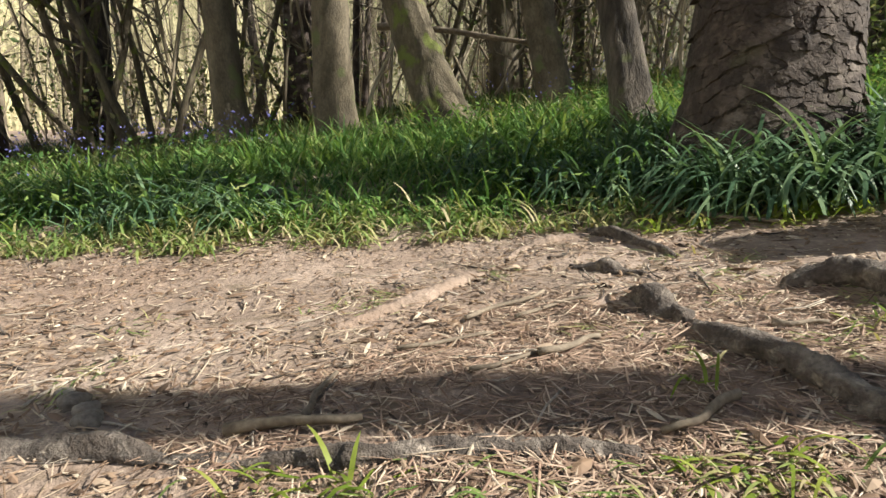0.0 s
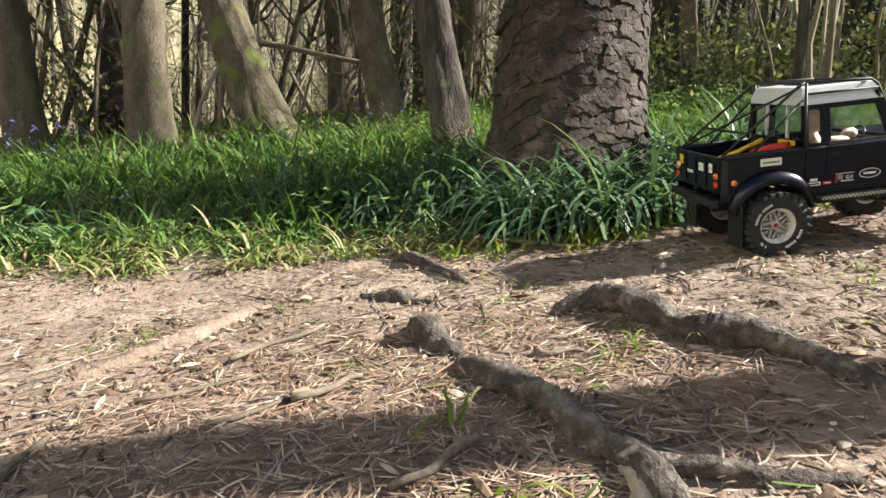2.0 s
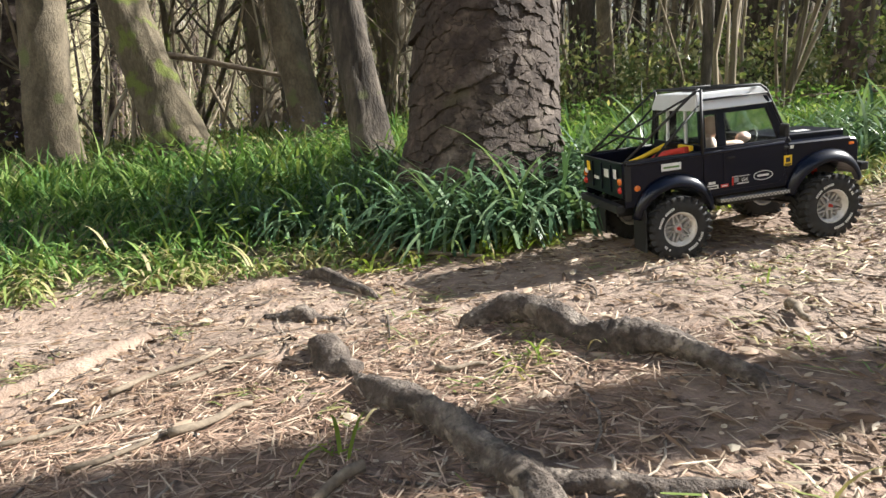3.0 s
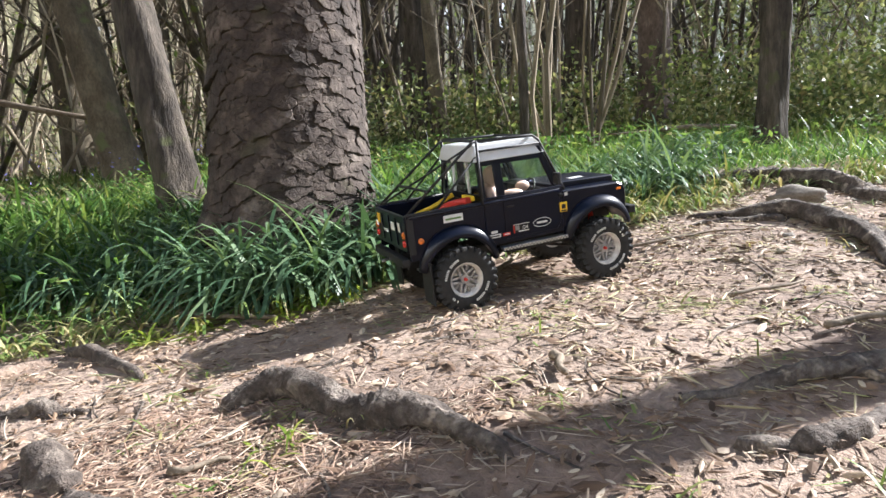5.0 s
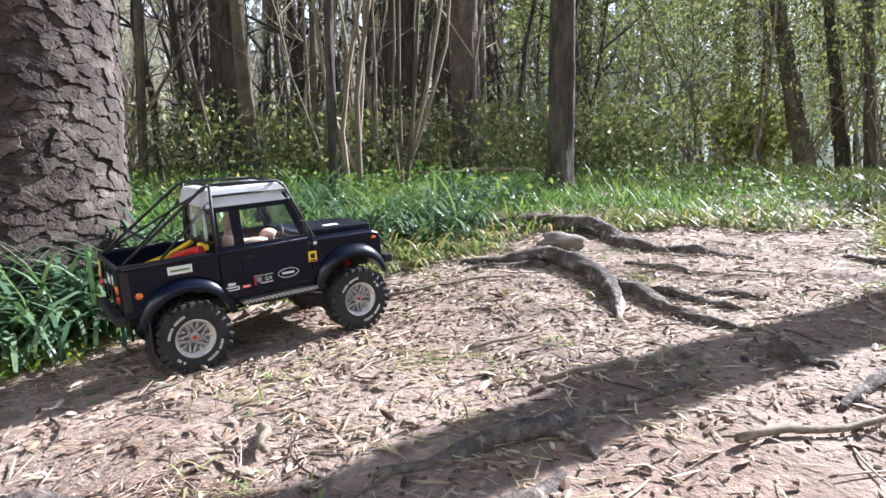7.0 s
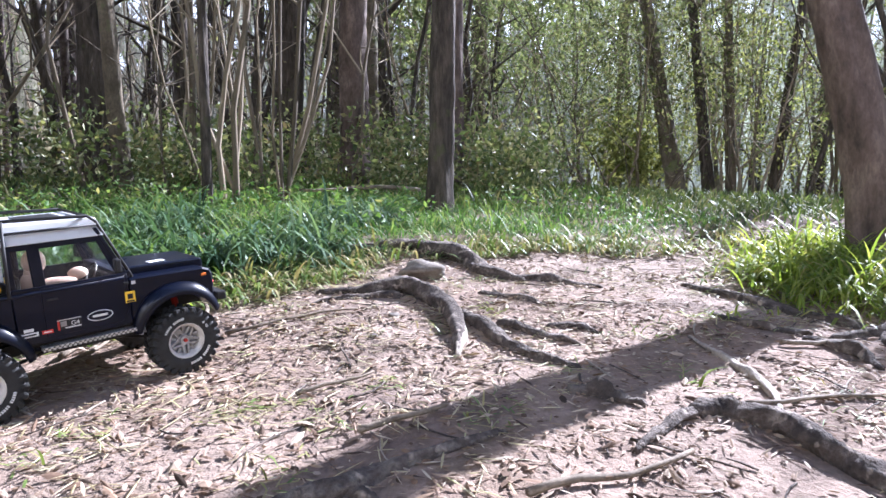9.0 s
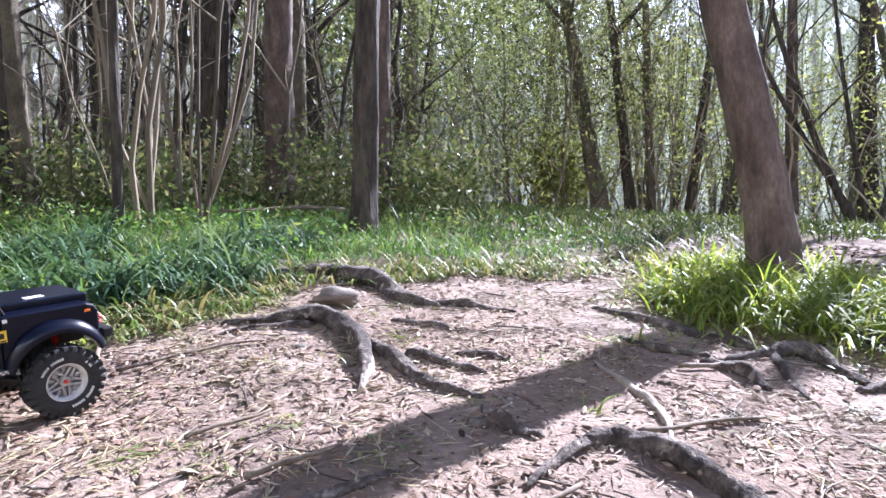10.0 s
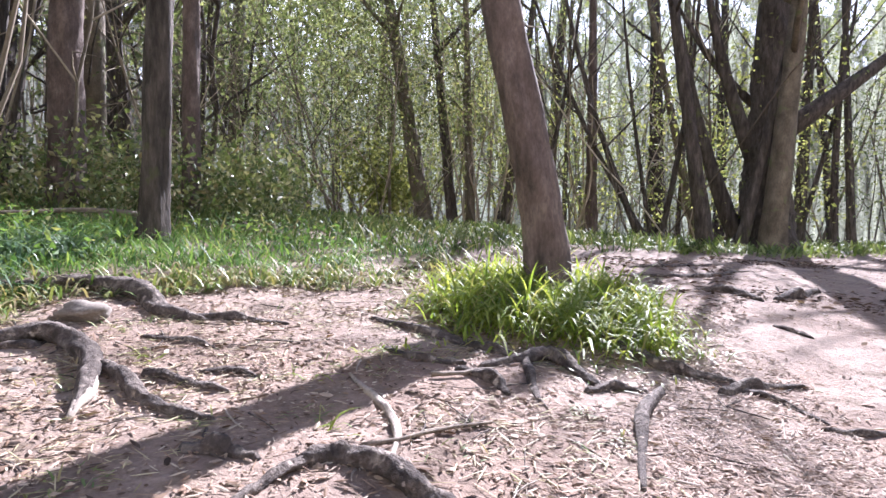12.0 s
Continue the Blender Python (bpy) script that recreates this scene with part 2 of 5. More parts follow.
def tube(points, radii, sides=8, wobble=0.0, cap=True):
    """Vertices and faces of a tube along points, with rough cross-sections."""
    p = np.asarray(points, float)
    r = np.broadcast_to(np.asarray(radii, float), (len(p),))
    t = np.gradient(p, axis=0)
    t /= np.linalg.norm(t, axis=1)[:, None] + 1e-9
    ref = np.array([0.0, 0.0, 1.0]) if abs(t[:, 2]).mean() < 0.8 else np.array([1.0, 0.0, 0.0])
    a = np.cross(t, ref)
    a /= np.linalg.norm(a, axis=1)[:, None] + 1e-9
    b = np.cross(t, a)
    ang = np.arange(sides) / sides * 2 * np.pi
    rr = np.repeat(r[:, None], sides, 1)
    if wobble:
        rr = rr * (1 + wobble * (rng.random((len(p), sides)) - 0.5) + wobble * (np.sin(ang * 3 + np.arange(len(p))[:, None] * 0.4) * 0.5 + np.sin(ang * 5 + np.arange(len(p))[:, None] * 0.23 + p[0, 0] * 7) * 0.45))
    v = p[:, None] + rr[..., None] * (np.cos(ang)[None, :, None] * a[:, None] + np.sin(ang)[None, :, None] * b[:, None])
    v = v.reshape(-1, 3)
    f = []
    for i in range(len(p) - 1):
        for j in range(sides):
            k = (j + 1) % sides
            f.append((i * sides + j, i * sides + k, (i + 1) * sides + k, (i + 1) * sides + j))
    if cap:
        f.append(tuple(range(sides))[::-1])
        f.append(tuple((len(p) - 1) * sides + j for j in range(sides)))
    return v, f


def gather(pieces):
    vs, fs, n = [], [], 0
    for v, f in pieces:
        vs.append(np.asarray(v))
        fs += [tuple(i + n for i in q) for q in f]
        n += len(v)
    return np.vstack(vs), fs


# ---- the ground ----
def soft_clip(v, a, b):
    return np.where(v > b, b + 2 * np.tanh((v - b) * 0.25), np.where(v < a, a + np.tanh(v - a), v))


BANK_X = np.array([-40, -6, -2.5, -1.3, -0.7, -0.1, 0.45, 0.75, 1.1, 1.54, 1.9, 2.45, 2.8, 3.1, 3.5, 4.2, 5.0, 6.2, 7.4, 9.0, 14.0, 40.0])
BANK_Y = np.array([6, 3.6, 2.55, 2.2, 2.02, 1.86, 1.77, 1.58, 1.49, 1.38, 1.24, 1.12, 0.85, 0.52, 0.25, 0.0, -0.7, -2.0, -3.7, -6.5, -14.0, -45.0])


def bank(x, y):
    """Metres into the grown bank (minus: out on the trodden path)."""
    return y - np.interp(x, BANK_X, BANK_Y) + 0.10 * vnoise(x * 3.1, y * 3.1, 5) + 0.06 * vnoise(x * 9, y * 9, 6)


def tuft(x, y):
    """Inside (above 0) the grass island round the leaning tree."""
    return 1 - np.hypot((x - 3.22) / 0.70, (y + 0.45) / 0.52) + 0.25 * vnoise(x * 5, y * 5, 8)


def height(x, y):
    x, y = np.asarray(x, float), np.asarray(y, float)
    z = -0.028 + 0.1085 * soft_clip(x, -2, 5) + 0.0701 * soft_clip(y, -2, 5)
    d = 0.078 - 0.0462 * x - 0.076 * y + 0.0074 * x * x + 0.0574 * x * y - 0.0234 * y * y
    z = z + d * np.exp(-np.minimum(np.hypot(x - 1.2, y - 0.3) / 2.0, 4) ** 4)
    z = z + 0.016 * vnoise(x * 2.7, y * 2.7, 1) + 0.011 * vnoise(x * 7, y * 7, 2) + 0.005 * vnoise(x * 21, y * 21, 3) + 0.0025 * vnoise(x * 55, y * 55, 4)
    return z + 0.03 * np.clip(bank(x, y) / 0.3, 0, 1) + 0.05 * np.clip(tuft(x, y) * 2, 0, 1)


def graded(fine, reach, steps):
    far = np.geomspace(0.03, reach, steps)
    return np.concatenate([fine[0] - far[::-1], fine, fine[-1] + far])


gx = graded(np.arange(-1.3, 4.2, 0.016), 75, 40)
gy = graded(np.arange(-1.3, 2.2, 0.016), 75, 40)
GX, GY = np.meshgrid(gx, gy)
GZ = height(GX, GY)
nx, ny = len(gx), len(gy)
idx = np.arange(nx * ny).reshape(ny, nx)
quads = np.stack([idx[:-1, :-1], idx[:-1, 1:], idx[1:, 1:], idx[1:, :-1]], -1).reshape(-1, 4)
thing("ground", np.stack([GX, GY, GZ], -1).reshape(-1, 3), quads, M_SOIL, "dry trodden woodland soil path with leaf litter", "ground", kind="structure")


# ---- trees ----
def trunk_points(x, y, top, lean=(0.0, 0.0), bow=(0.0, 0.0), steps=14):
    s = np.linspace(0, 1, steps)
    h = s * top - 0.06
    return np.stack([x + lean[0] * h + bow[0] * np.sin(s * 3.1), y + lean[1] * h + bow[1] * np.sin(s * 3.1), float(height(x, y)) + h], -1)


def limb(start, direction, length, radius, sides=6, droop=0.15):
    s = np.linspace(0, 1, 7)[:, None]
    d = np.array(direction, float)
    d /= np.linalg.norm(d)
    side = np.cross(d, (0.3, 0.2, 1.0))
    p = np.array(start) + d * s * length + side * np.sin(s * 4) * length * 0.06 + np.array((0, 0, 1.0)) * s * s * length * droop
    return tube(p, np.linspace(radius, radius * 0.25, 7), sides, 0.15)


CROWNED = []


def tree(x, y, dia, material, label, top=7.0, lean=(0.0, 0.0), bow=(0.0, 0.0), flare=1.45, sides=18, limbs=5, low=2.4, category="tree", sway=()):
    base = new("tree")
    tagged(base, label, category, "woodland trees")
    near = sides > 10
    if near and top > 5:
        CROWNED.append((base, (x + lean[0] * top, y + lean[1] * top + (sway[-1][2] if sway else 0.0), float(height(x, y)) + top), 0.7 + dia * 5))
    rings = 110 if near else 26
    p = trunk_points(x, y, top, lean, bow, rings)
    if sway:
        up = p[:, 2] - p[0, 2]
        for axis in (1, 2):
            bent = np.interp(up, [k[0] for k in sway], [k[axis] for k in sway])
            p[:, axis - 1] += np.convolve(np.pad(bent, 2, mode="edge"), np.ones(5) / 5, "valid")
    h = p[:, 2] - p[0, 2]
    r = dia / 2 * (1 - 0.55 * h / top) * (1 + (flare - 1) * np.exp(-h / (dia * 0.9)))
    v, f = tube(p, r, 30 if near else sides, 0.11)
    thing("trunk", v, f, material, parent=base)
    for i in range(limbs):
        k = rng.integers(min(rings - 3, int(rings * low / top)), rings - 1)
        a = rng.random() * 6.28
        v, f = limb(p[k], (math.cos(a), math.sin(a), 0.9), 1.0 + rng.random() * 1.8, r[k] * 0.4)
        thing("limb", v, f, material, parent=base)
    return base


# the big plated pine beside the path
BIGX, BIGY = 1.19, 1.96


def big_pine():
    base = new("tree")
    tagged(base, "big conifer trunk with thick flaking plated bark", "tree", "woodland trees")
    na, nh = 380, 380
    z = np.concatenate([np.linspace(-0.08, 1.6, nh - 20), np.linspace(1.65, 9, 20)])
    ang = np.arange(na) / na * 2 * np.pi
    A, Z = np.meshgrid(ang, z)
    r = 0.232 * (1 - 0.035 * Z) + 0.075 * np.exp(-np.maximum(Z, 0) / 0.17) * (1 + 0.35 * np.sin(A * 5 + 0.6)) + 0.012 * np.sin(A * 2 + 1)
    base_z = float(height(BIGX, BIGY))
    lift = np.zeros_like(r)
    for i in range(nh - 20):
        for j in range(na):
            q = Vector((math.cos(ang[j]) * 0.24 * 20, math.sin(ang[j]) * 0.24 * 20, z[i] * 26))
            q += noise.noise_vector(q * 1.3) * 0.45 + noise.noise_vector(q * 4) * 0.12
            dist, pts = noise.voronoi(q)
            gap = min(1.0, max(0.0, (dist[1] - dist[0]) * 9 - 0.25))
            lift[i, j] = 0.006 * gap * (0.6 + 0.6 * noise.cell(pts[0] * 3.7)) + 0.0015 * noise.noise(q * 4)
    r = r + lift
    v = np.stack([BIGX + np.cos(A) * r + 0.01 * Z, BIGY + np.sin(A) * r, base_z + Z], -1).reshape(-1, 3)
    ids = np.arange(na * nh).reshape(nh, na)
    f = np.stack([ids[:-1], np.roll(ids, -1, 1)[:-1], np.roll(ids, -1, 1)[1:], ids[1:]], -1).reshape(-1, 4)
    thing("trunk", v, f, M_BARKGAP, parent=base)
    # flaking plates: cells of the bark with cracks between them
    def skin(a, hz):
        return 0.234 * (1 - 0.035 * hz) + 0.075 * math.exp(-max(hz, 0) / 0.17) * (1 + 0.35 * math.sin(a * 5 + 0.6)) + 0.012 * math.sin(a * 2 + 1)
    spots = []
    while len(spots) < 640:
        best, far = None, -1
        for _ in range(3):
            c = np.array((rng.uniform(-0.75, 0.20), rng.uniform(0.03, 1.12) * 1.35))
            d = min([float(((c - s) ** 2).sum()) for s in spots] or [1])
            if d > far:
                best, far = c, d
        spots.append(best)
    seeds = np.array(spots)
    rest = []
    order = np.argsort(abs(seeds[:, 0] + 0.22) + 0.35 * seeds[:, 1])
    seeds = seeds[order]
    for number, c in enumerate(seeds):
        poly = [c + np.array(q) for q in ((-0.09, -0.09), (0.09, -0.09), (0.09, 0.09), (-0.09, 0.09))]
        for o in seeds[np.argsort(((seeds - c) ** 2).sum(1))[1:18]]:
            mid, nrm = (c + o) / 2, o - c
            side = [float(np.dot(q - mid, nrm)) for q in poly]
            cut = []
            for k in range(len(poly)):
                q0, q1, s0, s1 = poly[k], poly[(k + 1) % len(poly)], side[k], side[(k + 1) % len(poly)]
                if s0 <= 0:
                    cut.append(q0)
                if s0 * s1 < 0:
                    cut.append(q0 + (q1 - q0) * s0 / (s0 - s1))
            poly = cut
        edge = []
        for k in range(len(poly)):
            q0, q1 = poly[k], poly[(k + 1) % len(poly)]
            m = max(1, int(np.linalg.norm(q1 - q0) / 0.008))
            for j in range(m):
                edge.append(q0 + (q1 - q0) * j / m + rng.normal(0, 0.0026, 2))
        edge = np.array(edge)
        n = len(edge)
        if n < 5:
            continue
        lift, tilt = rng.uniform(0.0, 0.008), np.array((rng.normal(0, 0.06), -abs(rng.normal(0.07, 0.05))))
        rows = []
        for scale, out in ((1.07, -0.010), (1.05, -0.0005), (0.97, 0.0012), (0.45, 0.0016)):
            e = c + (edge - c) * scale
            for u, hh in e:
                hz = hh / 1.35
                an = u / 0.24
                t_ = (u - c[0]) * tilt[0] + (hh - c[1]) * tilt[1]
                rr = skin(an, hz) + (lift + t_ if out > -0.005 else 0) + out + rng.normal(0, 0.0004)
                rows.append((BIGX + math.cos(an) * rr + 0.01 * hz, BIGY + math.sin(an) * rr, base_z + hz))
        hz, an = c[1] / 1.35, c[0] / 0.24
        rr = skin(an, hz) + lift + 0.0016
        rows.append((BIGX + math.cos(an) * rr + 0.01 * hz, BIGY + math.sin(an) * rr, base_z + hz))
        fs = [(r_ * n + j, r_ * n + (j + 1) % n, (r_ + 1) * n + (j + 1) % n, (r_ + 1) * n + j) for r_ in range(3) for j in range(n)]
        fs += [(3 * n + j, 3 * n + (j + 1) % n, 4 * n) for j in range(n)]
        if number < 300:
            thing("bark_plate", rows, fs, M_PINE, parent=base, smooth=False)
        else:
            rest.append((rows, fs))
    v, f = gather(rest)
    thing("bark", v, f, M_PINE, "further flaking plates of bark", kind="stuff", parent=base, smooth=False)
    for i in range(6):
        a = i * 1.1
        v, f = limb((BIGX, BIGY, base_z + 4 + 0.6 * i), (math.cos(a), math.sin(a), 0.5), 1.8, 0.06)
        thing("limb", v, f, M_PINE, parent=base)
    CROWNED.append((base, (BIGX, BIGY, base_z + 9), 2.6))


big_pine()
tree(0.36, 3.78, 0.25, M_MOSSY, "leaning mossy grey-brown tree in the grass", 7, (-0.30, 0.26), flare=1.6, limbs=3)
tree(1.23, 4.48, 0.225, M_BARK, "slender tan-barked tree leaning a little", 7, (-0.19, 0.10), flare=1.5, limbs=3)
tree(1.05, 2.65, 0.165, M_BARKDARK, "dark rough-barked tree beside the big trunk", 7, (-0.11, 0.26), (0.03, 0), flare=1.5, limbs=3)
tree(-0.32, 4.38, 0.25, M_BARK, "straight grey-brown tree among grass", 8, (0.0, 0.02), flare=1.3)
tree(-1.02, 4.55, 0.215, M_BARK, "smooth tan-barked tree in the grass", 8, (-0.06, 0.0), flare=1.35)
tree(3.9, 4.91, 0.25, M_BARKDARK, "dark upright tree with mossy foot", 8, (-0.03, 0.02), flare=1.35)
tree(3.71, 4.33, 0.13, M_BARK, "thin pale tree beside a dark one", 7, (-0.07, 0.03), flare=1.4)
tree(3.23, 2.88, 0.062, M_BARKDARK, "very thin dark young tree", 6, (-0.02, 0.0), flare=1.2)
tree(4.19, 4.11, 0.055, M_BARK, "thin pale sapling in the undergrowth", 6, (-0.01, 0.0), flare=1.2)
tree(3.27, 5.28, 0.08, M_BARK, "thin pale sapling behind the big trunk", 6, (0.01, 0.0), flare=1.2)
tree(5.34, 3.33, 0.27, M_CONIFER, "straight reddish-grey conifer trunk", 9, (0.0, 0.0), flare=1.3)
tree(3.92, 1.67, 0.155, M_BARKDARK, "straight dark tree at the grassy bank", 8, (0.01, -0.02), flare=1.35)
tree(9.22, 5.35, 0.30, M_BARKDARK, "dark leaning tree among far stems", 8, (-0.05, 0.10), flare=1.2)
tree(3.42, -0.485, 0.185, M_CONIFER, "brown bent tree in a grass island", 8, flare=1.25, low=3.2, sway=((0, 0, 0), (0.35, 0.0, 0.02), (1.25, 0.02, 0.21), (2.0, 0.02, 0.30), (8.0, 0.1, 0.55)))
tree(5.88, 2.54, 0.16, M_CONIFER, "reddish trunk behind the bank", 8, (0.0, 0.01), flare=1.25)
tree(9.39, 1.0, 0.24, M_BARK, "leaning grey woodland tree", 4.4, (0.0, 0.17), flare=1.3)
tree(9.5, 0.62, 0.16, M_BARKDARK, "dark woodland tree in a clump", 4.2, (0.02, 0.10), flare=1.3)
tree(9.3, 0.35, 0.13, M_BARK, "dark stem of a woodland clump", 4.2, (0.0, 0.03), flare=1.3)
tree(9.6, -0.1, 0.14, M_BARKDARK, "dark stem of a woodland clump", 4.2, (0.0, -0.12), flare=1.3)
forked = tree(8.4, -3.15, 0.52, M_BARKDARK, "broad forked dark woodland tree", 4.2, (0.0, -0.03), flare=1.7, limbs=2, low=2.0)
for start, way, length, r in (((8.4, -3.2, 1.75), (0.1, -1.0, 0.62), 2.6, 0.12), ((8.4, -3.05, 1.55), (0.0, 0.30, 1.0), 2.4, 0.10), ((8.4, -2.95, 0.45), (0.0, 0.33, 1.0), 3.0, 0.11), ((8.5, -3.1, 2.2), (0.0, 0.8, 0.9), 1.6, 0.06)):
    v, f = limb(start, way, length, r, 9)
    thing("limb", v, f, M_BARKDARK, parent=forked)
tree(7.6, -2.3, 0.17, M_BARKDARK, "leaning dark tree of a clump", 3.8, (0.0, 0.14), flare=1.3)
tree(7.8, -2.7, 0.13, M_BARKDARK, "leaning dark tree of a clump", 3.6, (0.0, -0.22), flare=1.3)
tree(9.5, -1.3, 0.17, M_CONIFER, "upright woodland tree among stems", 4.2, (0.0, 0.0), flare=1.3)
tree(11.0, -4.6, 0.20, M_BARKDARK, "upright dark woodland tree", 4.4, (0.0, -0.05), flare=1.3)
tree(10.2, -2.9, 0.15, M_BARK, "bowed brown woodland tree", 4.0, (0.0, 0.2), flare=1.3)
tree(10.0, -4.9, 0.12, M_BARKDARK, "upright dark woodland tree", 4.2, (0.0, 0.04), flare=1.3)


def open_sky(x, y, top):
    """Keeps tall growth out of the way of the low sun over the path."""
    if y > 3.0 and x > 1.0:
        return top
    d = math.hypot(x - 1.5, y - 0.5)
    off = abs(math.atan2(x - 1.5, y - 0.5) - math.atan2(-SHADE.x, -SHADE.y))
    return min(top, 0.46 * d) if off < 0.75 else top


# further trunks of the wood, scattered behind the bank
placed = 0
while placed < 135:
    a, d = rng.uniform(-0.75, 2.05), rng.uniform(6.5, 30)
    x, y = 0.4 + d * math.sin(a), d * math.cos(a)
    if a > 1.3 and rng.random() < 0.55:
        continue
    if bank(x, y) < 1.2 or abs(x - 9) < 1.6 and abs(y - 0.5) < 1.5:
        continue
    dia = rng.uniform(0.06, 0.16) if rng.random() < 0.65 else rng.uniform(0.18, 0.36)
    tree(x, y, dia, (M_BARK, M_BARKDARK, M_PINE, M_BARK)[rng.integers(4)], "woodland tree standing far back", open_sky(x, y, rng.uniform(7, 11)), tuple(rng.uniform(-0.09, 0.09, 2)), flare=1.2, sides=8, limbs=3, low=2.0)
    placed += 1
for x, y, dia, tilt, bow in ((8.8, -1.85, 0.09, 0.30, 0.10), (8.85, -1.95, 0.075, 0.45, 0.14), (8.75, -2.05, 0.08, -0.14, -0.08), (8.9, -2.0, 0.06, 0.12, 0.05),
                             (9.2, -3.7, 0.09, 0.26, 0.12), (9.3, -3.85, 0.075, -0.22, -0.1), (9.2, -4.3, 0.11, -0.05, 0.06), (8.9, -0.45, 0.07, -0.2, -0.08)):
    tree(x, y, dia, M_BARKDARK, "slender bowed dark stem of a coppice clump", 3.5, (0.0, tilt), (0.0, bow), flare=1.25, sides=9, limbs=4, low=1.3)


# ---- thickets: thin stems, twigs and leaf clumps ----
def stem(x, y, top, r, lean, twigs=4):
    p = trunk_points(x, y, top, lean, tuple(rng.uniform(-0.12, 0.12, 2) * top * 0.4), 8)
    p[:, :2] += np.cumsum(rng.normal(0, 0.022 * top ** 0.5, (8, 2)), 0)
    out = [tube(p, np.linspace(r, r * 0.3, 8), 5, 0, False)]
    for _ in range(twigs):
        k = rng.integers(2, 8)
        a = rng.random() * 6.28
        d = np.array((math.cos(a), math.sin(a), rng.uniform(0.2, 1.3)))
        s = np.linspace(0, 1, 4)[:, None]
        q = p[k] + d * s * rng.uniform(0.2, 0.9) * min(top, 3) * 0.5 + rng.normal(0, 0.07, (4, 3)) * s
        out.append(tube(q, np.linspace(r * 0.5, r * 0.12, 4), 4, 0, False))
    return out


def thicket(name, n, spot, tops, radii, material, label, twigs=4, lean=0.2):
    pieces = []
    while n:
        x, y = spot()
        if bank(x, y) < 0.9:
            continue
        pieces += stem(x, y, open_sky(x, y, rng.uniform(*tops)), rng.uniform(*radii), tuple(rng.normal(0, lean, 2)), twigs)
        n -= 1
    v, f = gather(pieces)
    return thing(name, v, f, material, label, "undergrowth", kind="stuff")


def in_fan(a0, a1, d0, d1):
    def spot():
        a, d = rng.uniform(a0, a1), rng.uniform(d0 ** 0.5, d1 ** 0.5) ** 2
        return 0.4 + d * math.sin(a), d * math.cos(a)
    return spot


thicket("stems", 260, in_fan(-0.8, 0.5, 5.6, 17), (1.5, 5), (0.006, 0.022), M_STEM, "dense pale leafless coppice stems and twigs", 9, 0.3)
thicket("stems", 60, in_fan(0.5, 1.2, 7.0, 16), (3.5, 6), (0.03, 0.07), M_BARKDARK, "slim dark trunks crowding in the shade", 7, 0.10)
thicket("stems", 48, in_fan(0.5, 1.35, 4.8, 14), (1.5, 5), (0.006, 0.02), M_STEM, "thin leafless saplings and twigs behind the bank", 9, 0.18)
thicket("stems", 45, in_fan(1.3, 2.1, 8, 17), (2, 6), (0.01, 0.03), M_STEM, "leaning thin stems of a far coppice", 5, 0.16)
thicket("stems", 260, in_fan(-0.85, 2.1, 15, 32), (3, 9), (0.015, 0.05), M_STEM, "crowded far stems of the wood", 4, 0.15)
for cx, cy, n in ((3.68, 2.87, 7), (3.75, 2.75, 3), (9.3, 0.2, 8), (4.6, 3.6, 5)):
    thicket("stems", n, lambda: (cx + rng.normal(0, 0.13), cy + rng.normal(0, 0.13)), (2.8, 5), (0.010, 0.022), M_STEM, "clump of pale upright coppice stems", 4, 0.1)

for cx, cy, n in ((-2.1, 5.2, 4), (-1.75, 5.0, 3), (-1.3, 6.4, 4), (-0.7, 7.0, 4), (0.45, 6.6, 3), (1.9, 7.2, 4), (2.4, 6.0, 3), (-2.9, 6.6, 4)):
    thicket("crooked_stems", n, lambda: (cx + rng.normal(0, 0.16), cy + rng.normal(0, 0.16)), (2.5, 4.5), (0.024, 0.050), M_MOSSY, "clump of crooked dark hazel stems", 8, 0.22)


def cards(centres, size, spread, material, name, label, per=1, flat=0.0, category="foliage", long=1.6, parent=None):
    """Small folded leaves round centres."""
    c = np.repeat(centres, per, 0) + rng.normal(0, 1, (len(centres) * per, 3)) * spread
    n = len(c)
    s = size * rng.uniform(0.6, 1.4, (n, 1))
    u = rng.normal(0, 1, (n, 3))
    u[:, 2] *= 1 - flat
    u /= np.linalg.norm(u, axis=1)[:, None]
    w = np.cross(u, rng.normal(0, 1, (n, 3)) * (1 - flat) + np.array((0, 0, 1.0)) * flat * 3)
    w /= np.linalg.norm(w, axis=1)[:, None] + 1e-9
    k = np.cross(u, w)
    v = np.stack([c - u * s * long / 2, c + w * s * 0.42 + k * s * 0.15, c + u * s * long / 2, c - w * s * 0.42 + k * s * 0.15], 1).reshape(-1, 3)
    f = np.arange(n * 4).reshape(-1, 4)
    f = np.concatenate([f[:, [0, 1, 2]], f[:, [0, 2, 3]]])
    return thing(name, v, f, material, label, "" if parent else category, kind="stuff", parent=parent, smooth=False)


# Leaf crowns out of view, added to hold back skylight from the shaded sides.
for base, top, wide in CROWNED:
    cards(np.array([top]) + rng.normal(0, 0.45, (40, 3)) * np.array((wide, wide, 0.9)), 0.13, 0.34, M_LEAF, "crown", "unseen leaf crown added to block skylight", 42, parent=base)


def crowd(n, spot, zs, gaps=0.0):
    out = []
    while len(out) < n:
        x, y = spot()
        z = rng.uniform(*zs)
        if bank(x, y) > 0.8 and vnoise(x * 1.1 + z * 0.5, y * 1.1 - z * 0.7, 47) + 0.6 * vnoise(x * 2.7 - z, y * 2.7 + z, 48) > gaps:
            out.append((x, y, float(height(x, y)) + min(z, open_sky(x, y, 99) * 0.95)))
    return np.array(out)


